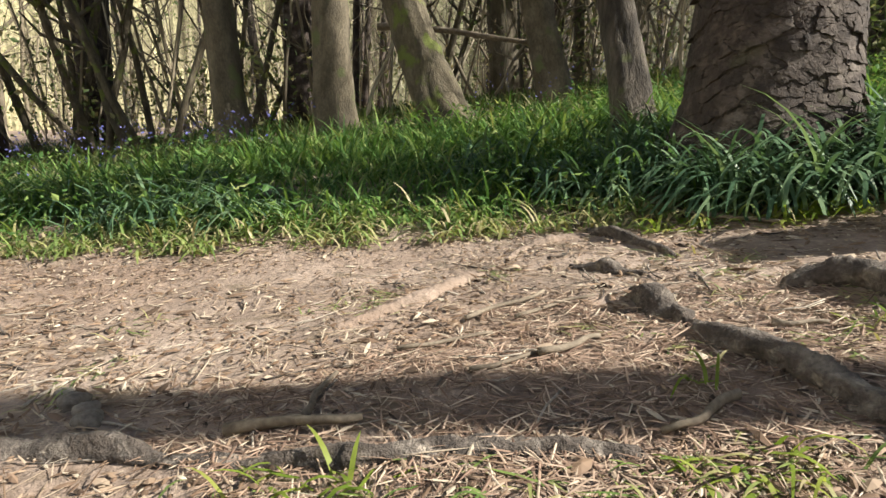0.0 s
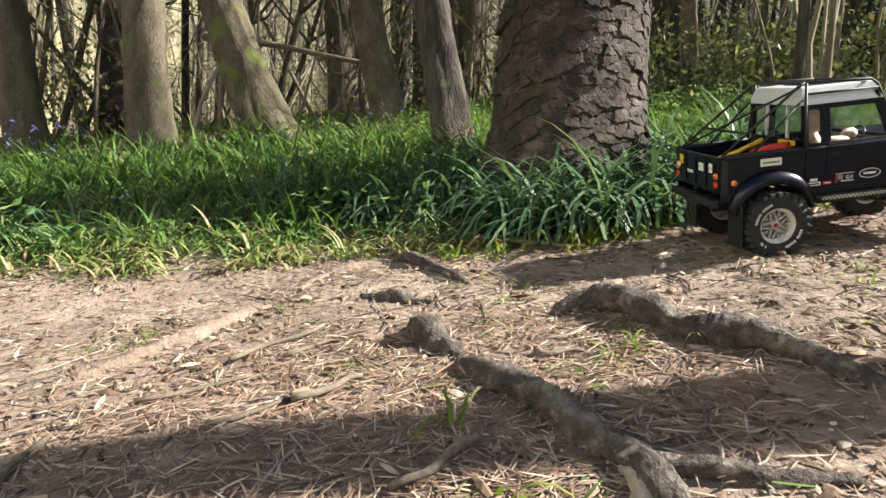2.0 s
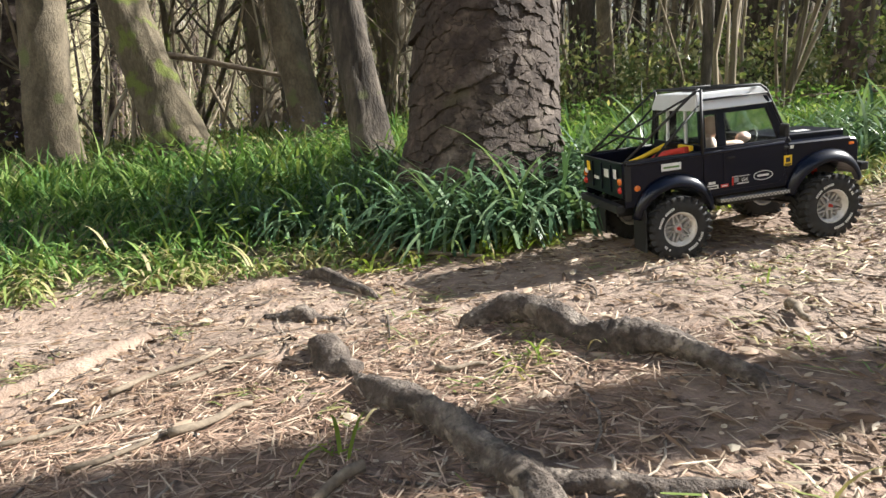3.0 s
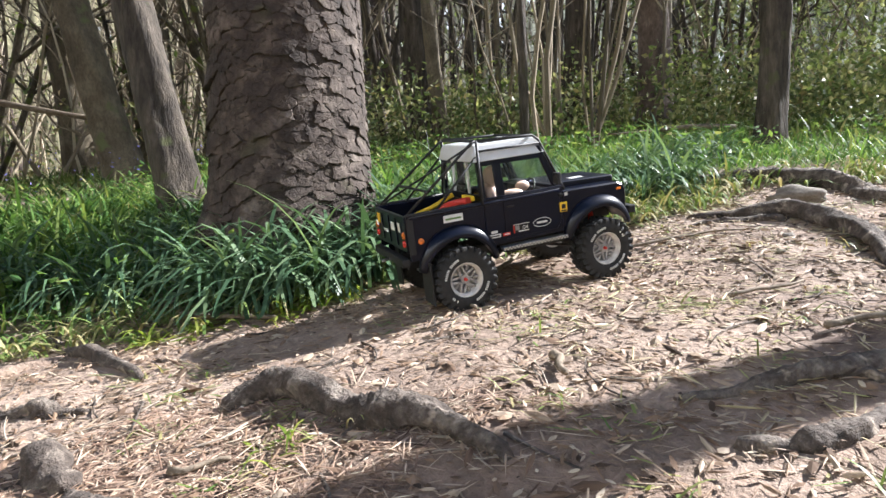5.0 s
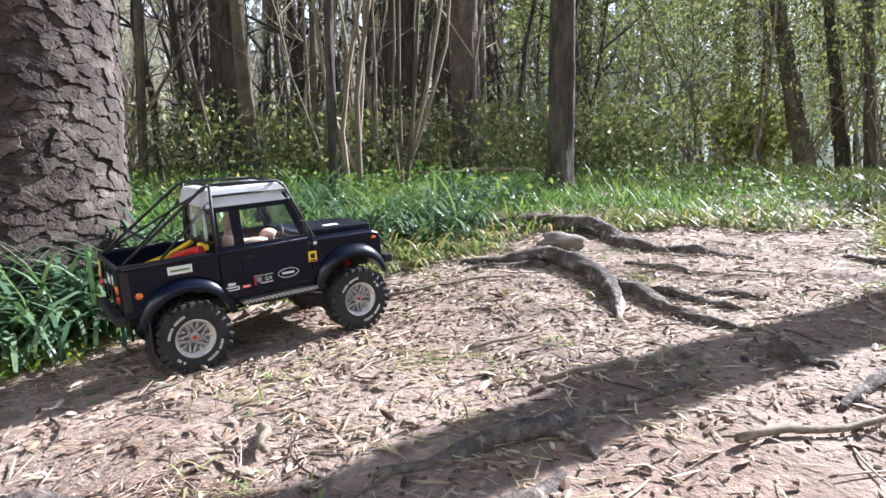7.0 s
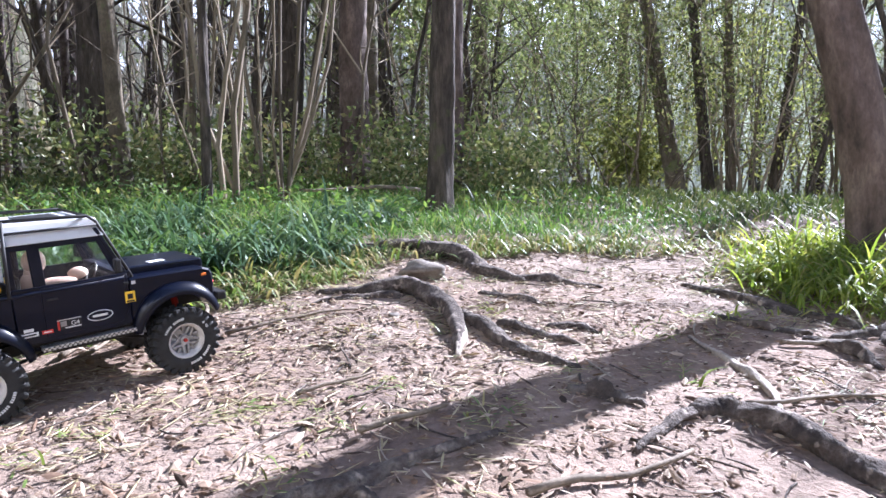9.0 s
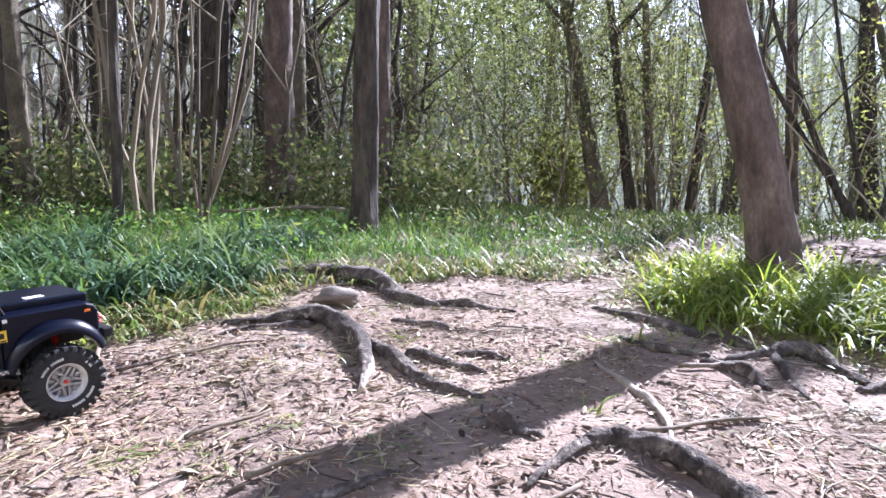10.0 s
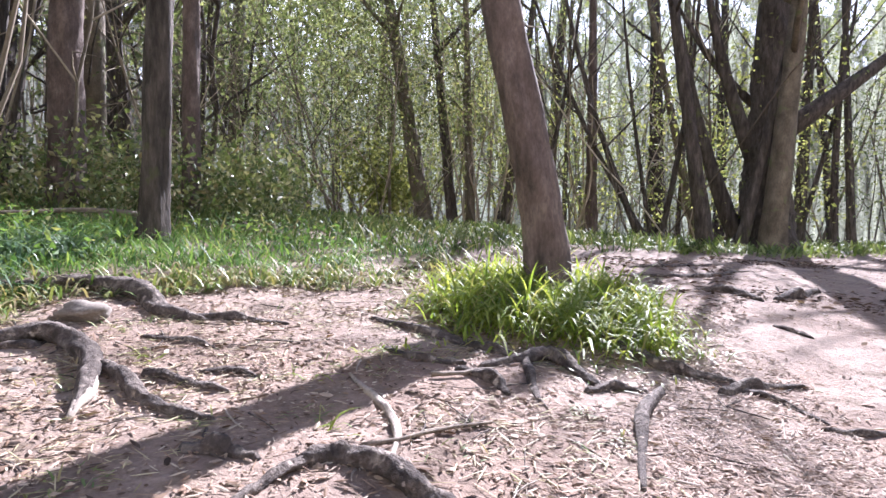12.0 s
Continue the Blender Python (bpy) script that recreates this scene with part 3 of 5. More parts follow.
cards(crowd(260, in_fan(0.5, 1.25, 5.2, 10), (0.0, 0.45)), 0.038, 0.13, M_LEAFDRY, "brambles", "tangled bramble leaves and dry undergrowth", 26)
cards(crowd(620, in_fan(-0.8, 0.6, 5.5, 14), (0.05, 0.8), -0.15), 0.035, 0.16, M_LEAFDRY, "brambles", "low dry undergrowth under the trees", 16)
cards(crowd(260, in_fan(0.55, 1.1, 7, 15), (1.0, 5.0), 0.12), 0.026, 0.26, M_TWIGLEAF, "spring_foliage", "sparse small leaves among dark stems", 26)
cards(crowd(800, in_fan(1.1, 1.5, 7.5, 17), (0.6, 6.0), 0.05), 0.028, 0.28, M_LEAF, "spring_foliage", "fresh small green leaves on saplings", 34)
cards(crowd(1100, in_fan(1.3, 2.1, 9, 20), (0.6, 6.5)), 0.032, 0.34, M_LEAF, "spring_foliage", "fresh yellow-green leaves in the far coppice", 34)
cards(crowd(1500, in_fan(-0.85, 2.1, 16, 34), (0.3, 12)), 0.075, 0.6, M_LEAF, "far_foliage", "hazy far leaves and twigs of the wood", 20)
cards(crowd(300, in_fan(-0.85, 0.7, 9, 18), (0.8, 5)), 0.03, 0.3, M_LEAF, "spring_foliage", "first small leaves on the far twigs", 14)
cards(crowd(380, in_fan(1.42, 2.05, 8.5, 15), (0.2, 2.8)), 0.036, 0.26, M_HAZEL, "spring_foliage", "sunlit yellow-green young hazel leaves", 34)
cards(crowd(300, in_fan(1.0, 1.35, 8.5, 16), (0.4, 6.0), 0.05), 0.028, 0.36, M_TWIGLEAF, "shaded_foliage", "dense dull green leaves and twigs in shade", 34)
cards(crowd(420, in_fan(1.15, 1.75, 8.5, 15), (0.5, 4.5)), 0.024, 0.32, M_LEAF, "spring_foliage", "hazy fine leaves between the far trunks", 40)
thicket("stems", 70, in_fan(0.8, 1.9, 7.5, 14), (1.2, 4), (0.006, 0.018), M_STEM, "slanting thin dead stems among the trees", 5, 0.5)
for cx, cy, cz, sp in ((10.3, 1.95, 1.75, 0.30), (10.35, 1.72, 1.35, 0.26)):
    cards(np.array([(cx, cy, cz)]), 0.06, (sp, sp, sp * 0.8), M_HAZEL, "bush", "bright yellow-green young bush in sunlight", 900)

# leaves over the wood beyond the bank, mostly above view, added to shade it
c = np.stack([rng.uniform(9.5, 21, 420), rng.uniform(3.4, 11, 420), rng.uniform(4.2, 8.0, 420)], -1)
cards(c[vnoise(c[:, 0] * 0.8, c[:, 1] * 0.8, 77) > -0.22], 0.10, 0.5, M_LEAF, "shading_canopy", "leafy crowns added to shade the wood", 40)
cards(crowd(480, in_fan(0.5, 1.3, 4.9, 8.5), (0.0, 0.55), -0.1), 0.034, 0.15, M_BRAMBLE, "brambles", "bramble thicket with glossy pale green leaves", 26)

# hazel leaf clumps added high up to shade the far grass
c = np.stack([rng.uniform(8.2, 10.6, 170), rng.uniform(0.1, 2.4, 170), rng.uniform(2.0, 4.0, 170)], -1)
cards(c, 0.034, 0.22, M_TWIGLEAF, "spring_foliage", "hazel leaves added to shade the far grass", 36)

# the closing ring of far wood, lit by painted colour and a faint glow
ring_a = np.linspace(0, 2 * math.pi, 97)[:-1]
rv, rf = [], []
for i, zz in enumerate((-3.0, 6.0, 15.0, 24.0)):
    for k, a in enumerate(ring_a):
        rv.append((44 * math.cos(a), 44 * math.sin(a), zz))
for i in range(3):
    for k in range(96):
        rf.append((i * 96 + k, i * 96 + (k + 1) % 96, (i + 1) * 96 + (k + 1) % 96, (i + 1) * 96 + k))
M_FAR, _nt, _b = nodes_of("glowing_distant_wood")
_tc = _nt.nodes.new("ShaderNodeTexCoord")
_xyz = _nt.nodes.new("ShaderNodeSeparateXYZ")
_nt.links.new(_tc.outputs["Object"], _xyz.inputs[0])
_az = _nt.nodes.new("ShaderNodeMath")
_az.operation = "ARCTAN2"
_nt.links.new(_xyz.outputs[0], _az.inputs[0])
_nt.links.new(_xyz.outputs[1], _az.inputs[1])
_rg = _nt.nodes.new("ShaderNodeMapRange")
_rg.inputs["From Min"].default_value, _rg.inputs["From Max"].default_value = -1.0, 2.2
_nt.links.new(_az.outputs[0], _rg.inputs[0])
# Sunlit north, shaded north-east and bright east are painted in by direction.
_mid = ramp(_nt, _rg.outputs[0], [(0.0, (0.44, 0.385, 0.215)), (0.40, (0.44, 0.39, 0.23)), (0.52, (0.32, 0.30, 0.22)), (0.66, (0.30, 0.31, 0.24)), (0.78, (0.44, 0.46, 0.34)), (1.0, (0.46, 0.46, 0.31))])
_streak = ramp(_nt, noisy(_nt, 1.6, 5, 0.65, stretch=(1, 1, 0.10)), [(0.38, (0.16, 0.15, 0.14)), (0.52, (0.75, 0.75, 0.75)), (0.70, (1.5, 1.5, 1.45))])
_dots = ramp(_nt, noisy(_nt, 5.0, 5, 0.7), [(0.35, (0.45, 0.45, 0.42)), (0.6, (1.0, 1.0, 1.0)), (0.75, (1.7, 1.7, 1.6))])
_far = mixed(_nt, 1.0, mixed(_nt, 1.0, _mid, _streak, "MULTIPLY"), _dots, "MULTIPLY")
# pale gaps painted as sky between the crowns, more of them higher up
_up = _nt.nodes.new("ShaderNodeMapRange")
_up.inputs["From Min"].default_value, _up.inputs["From Max"].default_value = 4.0, 20.0
_up.inputs["To Min"].default_value, _up.inputs["To Max"].default_value = -0.22, 0.10
_nt.links.new(_xyz.outputs[2], _up.inputs[0])
_sum = _nt.nodes.new("ShaderNodeMath")
_nt.links.new(_up.outputs[0], _sum.inputs[0])
_nt.links.new(noisy(_nt, 0.9, 6, 0.7, stretch=(1, 1, 0.5)), _sum.inputs[1])
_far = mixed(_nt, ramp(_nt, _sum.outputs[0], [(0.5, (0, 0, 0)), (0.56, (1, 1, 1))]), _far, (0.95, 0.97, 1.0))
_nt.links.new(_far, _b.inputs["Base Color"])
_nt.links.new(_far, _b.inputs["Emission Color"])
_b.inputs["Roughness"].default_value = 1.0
# The ring glows in place of sunlit haze between the trees.
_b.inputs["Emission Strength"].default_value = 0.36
thing("backdrop", rv, rf, M_FAR, "ring of distant wood with painted light and a faint glow", "backdrop", kind="structure")


# ---- grass of long strap leaves ----
def blades(pts, lengths, widths, material, name, label, bend=1.0, category="grass"):
    n = len(pts)
    seg = 7
    az = rng.random(n) * 6.283
    tip = rng.uniform(0.5, 2.0, n) * bend
    tilt = rng.uniform(0.05, 0.95, n)
    s = np.linspace(0, 1, seg)
    ang = tilt[:, None] + tip[:, None] * s[None] * 1.25
    step = (lengths / (seg - 1))[:, None]
    hor = np.concatenate([np.zeros((n, 1)), np.cumsum(np.sin(ang[:, :-1]) * step, 1)], 1)
    ver = np.concatenate([np.zeros((n, 1)), np.cumsum(np.cos(ang[:, :-1]) * step, 1)], 1)
    cx, cy = np.cos(az)[:, None], np.sin(az)[:, None]
    mid = np.stack([pts[:, 0:1] + hor * cx, pts[:, 1:2] + hor * cy, pts[:, 2:3] - 0.01 + ver], -1)
    mid[..., 2] = np.maximum(mid[..., 2], (pts[:, 2:3] + 0.004))
    w = widths[:, None] * np.array((0.7, 0.95, 1.0, 0.95, 0.8, 0.5, 0.05))[None] / 2
    sx, sy = -np.sin(az)[:, None] * w, np.cos(az)[:, None] * w
    left = mid + np.stack([sx, sy, np.zeros_like(sx)], -1)
    right = mid - np.stack([sx, sy, np.zeros_like(sx)], -1)
    v = np.stack([left, right], 2).reshape(-1, 3)
    b = (np.arange(n) * seg * 2)[:, None, None]
    k = (np.arange(seg - 1) * 2)[None, :, None]
    f = (b + k + np.array((0, 1, 3, 2))[None, None]).reshape(-1, 4)
    return thing(name, v, f, material, label, category, kind="stuff")


def scatter(n, x0, x1, y0, y1, keep):
    out = np.zeros((0, 2))
    while len(out) < n:
        q = np.stack([rng.uniform(x0, x1, n * 2), rng.uniform(y0, y1, n * 2)], -1)
        out = np.vstack([out, q[keep(q[:, 0], q[:, 1])]])
    q = out[:n]
    return np.concatenate([q, height(q[:, 0], q[:, 1])[:, None]], 1)


def clumpy(x, y):
    return vnoise(x * 6, y * 6, 21) + 0.8 * vnoise(x * 1.7, y * 1.7, 22) + rng.random(len(x)) * 0.7 - 0.35


def off_trunks(x, y):
    return np.hypot(x - BIGX, y - BIGY) > 0.29


p = scatter(46000, -3.2, 4.6, 0.0, 3.6, lambda x, y: (bank(x, y) > 0.02) & (clumpy(x, y) > -0.35) & off_trunks(x, y))
grow = np.clip(0.45 + bank(p[:, 0], p[:, 1]) * 1.6, 0.4, 1.0) * np.interp(p[:, 0], [1.5, 2.3], [1.0, 0.52])
blades(p, rng.uniform(0.12, 0.27, len(p)) * grow * (1 + 0.9 * vnoise(p[:, 0] * 4.5, p[:, 1] * 4.5, 25)), rng.uniform(0.0045, 0.0105, len(p)) * np.interp(p[:, 0], [1.5, 2.3], [1.0, 0.75]), M_GRASS, "bank_grass", "lush green arching strap leaves on the bank", 1.3)
p = scatter(40000, -7, 8.5, -2.5, 8.5, lambda x, y: (bank(x, y) > 0.15) & ((y > 3.4) | (x > 4.2) | (x < -2.8)) & (np.hypot(x, y) < 9) & (clumpy(x, y) > -0.3))
blades(p, rng.uniform(0.10, 0.22, len(p)), rng.uniform(0.007, 0.014, len(p)), M_OLIVE, "far_grass", "green strap-leaved grass under the trees")
p = scatter(22000, 6.0, 14, -9, 5, lambda x, y: (bank(x, y) > 0.05) & (clumpy(x, y) > -0.4))
blades(p, rng.uniform(0.10, 0.22, len(p)), rng.uniform(0.014, 0.028, len(p)), M_GLADE, "far_grass", "sunlit grass of the glade")
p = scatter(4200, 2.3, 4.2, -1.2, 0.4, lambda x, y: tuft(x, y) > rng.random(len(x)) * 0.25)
blades(p, rng.uniform(0.11, 0.29, len(p)), rng.uniform(0.005, 0.010, len(p)), M_TUFT, "tuft_grass", "grass round the leaning tree, coloured bright as if backlit", 1.75)
p = scatter(7000, -2.5, 4.2, 0.0, 2.6, lambda x, y: (abs(bank(x, y) + 0.01) < 0.15) & (clumpy(x, y) > -0.05))
blades(p, rng.uniform(0.06, 0.18, len(p)), rng.uniform(0.004, 0.009, len(p)), M_GRASSPALE, "trampled_grass", "yellowing trampled grass along the path edge", 2.0)
p = scatter(520, 2.3, 4.2, -1.2, 0.4, lambda x, y: abs(tuft(x, y)) < 0.2)
blades(p, rng.uniform(0.04, 0.12, len(p)), rng.uniform(0.004, 0.008, len(p)), M_GRASSPALE, "trampled_grass", "yellowing grass at the foot of the tree", 2.0)
p = scatter(1500, 0.7, 1.85, 1.33, 1.85, lambda x, y: (np.hypot(x - 1.22, (y - 1.62) * 2) < 0.45) & off_trunks(x, y))
blades(p, rng.uniform(0.22, 0.42, len(p)), rng.uniform(0.008, 0.014, len(p)), M_STRAP, "strap_leaves", "grey-green long arching leaves below the big trunk", 1.9)
p = scatter(3600, -2.2, 3.2, 1.1, 2.6, lambda x, y: (bank(x, y) > 0.08) & (vnoise(x * 3, y * 3, 61) > 0.12) & off_trunks(x, y))
blades(p, rng.uniform(0.20, 0.36, len(p)), rng.uniform(0.007, 0.012, len(p)), M_STRAP, "strap_leaves", "grey-green long arching leaves in the bank", 1.9)
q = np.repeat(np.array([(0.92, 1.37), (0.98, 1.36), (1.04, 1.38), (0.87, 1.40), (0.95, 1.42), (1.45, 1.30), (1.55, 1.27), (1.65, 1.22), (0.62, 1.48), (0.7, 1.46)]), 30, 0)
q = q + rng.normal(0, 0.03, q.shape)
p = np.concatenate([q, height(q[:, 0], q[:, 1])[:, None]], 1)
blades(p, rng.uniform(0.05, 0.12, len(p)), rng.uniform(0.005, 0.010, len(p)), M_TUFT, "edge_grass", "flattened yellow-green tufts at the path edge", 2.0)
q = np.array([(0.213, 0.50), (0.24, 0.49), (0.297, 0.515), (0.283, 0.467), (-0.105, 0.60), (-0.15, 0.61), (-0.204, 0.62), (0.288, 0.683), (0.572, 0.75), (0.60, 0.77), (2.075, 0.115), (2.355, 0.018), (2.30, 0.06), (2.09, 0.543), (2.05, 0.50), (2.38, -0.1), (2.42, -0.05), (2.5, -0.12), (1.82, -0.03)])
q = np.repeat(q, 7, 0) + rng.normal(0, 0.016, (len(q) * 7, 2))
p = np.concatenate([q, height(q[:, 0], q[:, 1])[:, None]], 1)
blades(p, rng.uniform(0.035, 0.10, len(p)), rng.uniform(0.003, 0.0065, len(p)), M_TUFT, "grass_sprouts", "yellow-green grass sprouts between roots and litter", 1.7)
c = scatter(5200, -2.5, 4.5, 0.3, 4.5, lambda x, y: (bank(x, y) > 0.0) & (vnoise(x * 2.2, y * 2.2, 63) > 0.05) & off_trunks(x, y))
c[:, 2] += rng.uniform(0.02, 0.16, len(c))
cards(c, 0.022, 0.012, M_GRASS, "ground_leaves", "small broad green leaves among the grass", 1, 0.5, "plants")
q = np.array([(0.0, 0.53), (0.14, 0.48), (0.22, 0.50), (0.31, 0.44), (-0.1, 0.56), (0.02, 0.50), (0.66, 0.86), (0.72, 0.74), (0.62, 0.80), (0.5, 0.72), (0.25, 0.52), (0.38, 0.47), (0.1, 0.5), (1.75, 0.72), (1.86, 0.56), (1.95, 0.6), (1.35, 0.5), (1.2, 0.45), (1.05, 0.8), (0.88, 0.6), (2.2, 0.1), (2.4, 0.0), (0.33, 0.76), (1.5, 0.27)])
q = np.vstack([q, scatter(75, -0.6, 3.0, -0.7, 1.4, lambda x, y: (bank(x, y) < -0.1) & (vnoise(x * 2.5, y * 2.5, 91) > -0.05))[:, :2]])
q = np.repeat(q, 22, 0) + rng.normal(0, 0.028, (len(q) * 22, 2))
p = np.concatenate([q, height(q[:, 0], q[:, 1])[:, None]], 1)
blades(p, rng.uniform(0.02, 0.07, len(p)), rng.uniform(0.002, 0.0045, len(p)), M_GRASSPALE, "path_grass", "small sparse grass tufts on the trodden path", 2.0)
c = scatter(280, -3, 1.6, 1.6, 6, lambda x, y: (bank(x, y) > 0.5) & (vnoise(x * 1.3, y * 1.3, 31) > 0.08))
c[:, 2] += rng.uniform(0.14, 0.27, len(c))
cards(c, 0.011, 0.02, M_BLUE, "bluebells", "scattered small blue flowers among the grass", 2, category="flowers")


# ---- litter on the path ----
def chips(p, length, width, material, name, label, rise=0.35):
    n = len(p)
    a = rng.random(n) * 6.283
    u = np.stack([np.cos(a), np.sin(a), rng.normal(0, rise * 0.5, n)], -1)
    w = np.stack([-np.sin(a), np.cos(a), rng.normal(0, rise, n)], -1)
    c = p + np.array((0, 0, 0.003))
    c[:, 2] += abs(u[:, 2]) * length * 0.4
    L, W = (length / 2)[:, None], (width / 2)[:, None]
    k = np.array((0, 0, 1.0)) * (W * rng.uniform(0.1, 0.9, (n, 1)))
    v = np.stack([c - u * L, c - u * L * 0.3 + w * W, c + u * L * 0.5 + w * W * 0.8, c + u * L, c + u * L * 0.4 - w * W, c - u * L * 0.4 - w * W * 0.9, c + k], 1).reshape(-1, 3)
    b = (np.arange(n) * 7)[:, None]
    f = np.concatenate([b + np.array(t)[None] for t in ((0, 6, 1), (1, 6, 2), (2, 6, 3), (3, 6, 4), (4, 6, 5), (5, 6, 0))])
    return thing(name, v, f, material, label, "litter", kind="stuff", smooth=False)


def on_path(x, y):
    return (bank(x, y) < 0.12) & (vnoise(x * 4, y * 4, 41) + vnoise(x * 11, y * 11, 42) * 0.6 + rng.random(len(x)) * 0.8 > 0.18)


p = scatter(42000, -1.4, 3.6, -1.2, 2.0, on_path)
chips(p, np.minimum(rng.gamma(2.0, 0.0065, len(p)) + 0.004, 0.03), rng.uniform(0.0015, 0.006, len(p)), M_LITTER, "litter", "pale dry wood chips, straw and leaf scraps")
p = scatter(9000, -1.4, 3.6, -1.2, 2.0, on_path)
chips(p, np.minimum(rng.gamma(2.0, 0.006, len(p)) + 0.004, 0.026), rng.uniform(0.003, 0.009, len(p)), M_DEBRIS, "litter", "dark crumbled leaf and bark scraps", 0.25)
p = scatter(4200, -1.2, 1.0, -0.6, 1.5, on_path)
chips(p, rng.uniform(0.03, 0.09, len(p)), rng.uniform(0.0015, 0.003, len(p)), M_LITTER, "straw", "scattered thin dry grass straws", 0.12)
p = scatter(2600, 1.0, 3.0, -0.9, 1.2, lambda x, y: on_path(x, y) & (vnoise(x * 2.6, y * 2.6, 95) > -0.1))
chips(p, rng.uniform(0.02, 0.08, len(p)), rng.uniform(0.0018, 0.0042, len(p)), M_STRAW, "straw", "pale straw and dead grass blades round the roots", 0.14)
p = scatter(450, -0.8, 3.0, -0.9, 1.4, lambda x, y: on_path(x, y))
chips(p, rng.uniform(0.018, 0.042, len(p)), rng.uniform(0.008, 0.018, len(p)), M_LITTER, "dead_leaves", "curled dry fallen leaves on the path", 0.22)
p = scatter(6000, -8, 14, -12, 4, lambda x, y: (bank(x, y) < 0.3) & ((x > 3.4) | (x < -1.3) | (y < -1.1)))
chips(p, rng.uniform(0.015, 0.05, len(p)), rng.uniform(0.005, 0.016, len(p)), M_LITTER, "litter", "dry leaf litter further along the path")
p = scatter(9000, 3.3, 9, -6.5, 0.3, lambda x, y: (bank(x, y) < 0.1) & (tuft(x, y) < 0) & (vnoise(x * 2, y * 2, 71) > -0.15))
chips(p, rng.uniform(0.02, 0.07, len(p)), rng.uniform(0.006, 0.02, len(p)), M_DEBRIS, "litter", "dark scattered debris on the far path")
p = scatter(6500, -0.5, 0.95, 0.4, 1.1, lambda x, y: (np.hypot((x - 0.25) / 0.55, (y - 0.75) / 0.3) + 0.8 * vnoise(x * 9, y * 9, 81) < 1) & (bank(x, y) < 0))
chips(p, rng.uniform(0.018, 0.06, len(p)), rng.uniform(0.0012, 0.003, len(p)), M_NEEDLE, "needles", "reddish-brown fallen needles and bark fibres", 0.2)
p = scatter(9000, 1.8, 7.0, -4.2, -0.7, lambda x, y: (bank(x, y) < 0.1) & (tuft(x, y) < 0) & (vnoise(x * 4, y * 4, 41) > -0.2))
chips(p, rng.uniform(0.008, 0.034, len(p)), rng.uniform(0.002, 0.007, len(p)), M_LITTER, "litter", "pale scattered scraps on the far path")
p = scatter(5200, 1.4, 2.6, -1.5, -0.5, lambda x, y: np.hypot((x - 1.95) / 0.42, (y + 0.88) / 0.34) + 0.7 * vnoise(x * 8, y * 8, 83) < 1)
chips(p, rng.uniform(0.012, 0.045, len(p)), rng.uniform(0.0012, 0.0035, len(p)), M_NEEDLE, "needles", "orange-brown fallen needles below the root", 0.2)


p = scatter(1900, 0.9, 3.3, -1.0, 1.3, lambda x, y: on_path(x, y) & (vnoise(x * 3.3, y * 3.3, 97) > -0.2))
chips(p, rng.uniform(0.012, 0.042, len(p)), rng.uniform(0.003, 0.010, len(p)), M_LITTER, "bark_flakes", "bark flakes, wood splinters and dry leaves", 0.3)
p = scatter(1700, -0.9, 3.3, -1.0, 1.5, on_path)
chips(p, rng.uniform(0.015, 0.05, len(p)), rng.uniform(0.004, 0.012, len(p)), M_DEBRIS, "bark_flakes", "dark bark flakes and rotten leaf pieces", 0.3)


def twigs(p, lengths, radii, material, label):
    pieces = []
    for (x, y, z), n, r in zip(p, lengths, radii):
        a = rng.random() * 6.283
        q = np.linspace(-0.5, 0.5, 5)
        bend = rng.normal(0, 0.10) * n * (1 - 4 * q * q)
        tx, ty = x + q * n * math.cos(a) - bend * math.sin(a), y + q * n * math.sin(a) + bend * math.cos(a)
        pieces.append(tube(np.stack([tx, ty, height(tx, ty) + r * 1.2 + rng.uniform(0, 0.006) * (q + 0.5)], -1), np.linspace(r, r * 0.5, 5), 5))
    v, f = gather(pieces)
    return thing("twigs", v, f, material, label, "litter", kind="stuff")


p = scatter(320, -0.9, 3.4, -1.1, 1.5, lambda x, y: bank(x, y) < 0.05)
twigs(p, rng.uniform(0.04, 0.17, len(p)), rng.uniform(0.0012, 0.0032, len(p)), M_ROOT, "thin dark twigs scattered on the path")
p = scatter(240, -0.9, 3.4, -1.1, 1.5, lambda x, y: bank(x, y) < 0.05)
twigs(p, rng.uniform(0.03, 0.14, len(p)), rng.uniform(0.001, 0.003, len(p)), M_ROOTPALE, "thin pale barkless twigs on the path")


# ---- roots across the path ----
def root(points, radii, label, material=None, bury=0.35, name="root"):
    """A root half sunk in the soil: x, y along its way."""
    c = spline(points, 14)
    s = np.linspace(0, 1, len(c))
    r = np.interp(s, np.linspace(0, 1, len(radii)), radii)
    r = 0.84 * r * (1 + 0.45 * vnoise(s * 9 + points[0][0] * 17, s * 0 + points[0][1] * 31, 51))
    z = height(c[:, 0], c[:, 1]) + r * (1 - 2 * bury) + 0.006 * np.sin(s * 11 + points[0][0] * 9) * (r / 0.02)
    z[0] -= r[0] * 0.9
    z[-1] -= r[-1] * 0.9
    v, f = tube(np.stack([c[:, 0], c[:, 1], z], -1), r, 16, 0.2)
    return thing(name, v, f, material or M_ROOT, label, "root", "roots across the path")


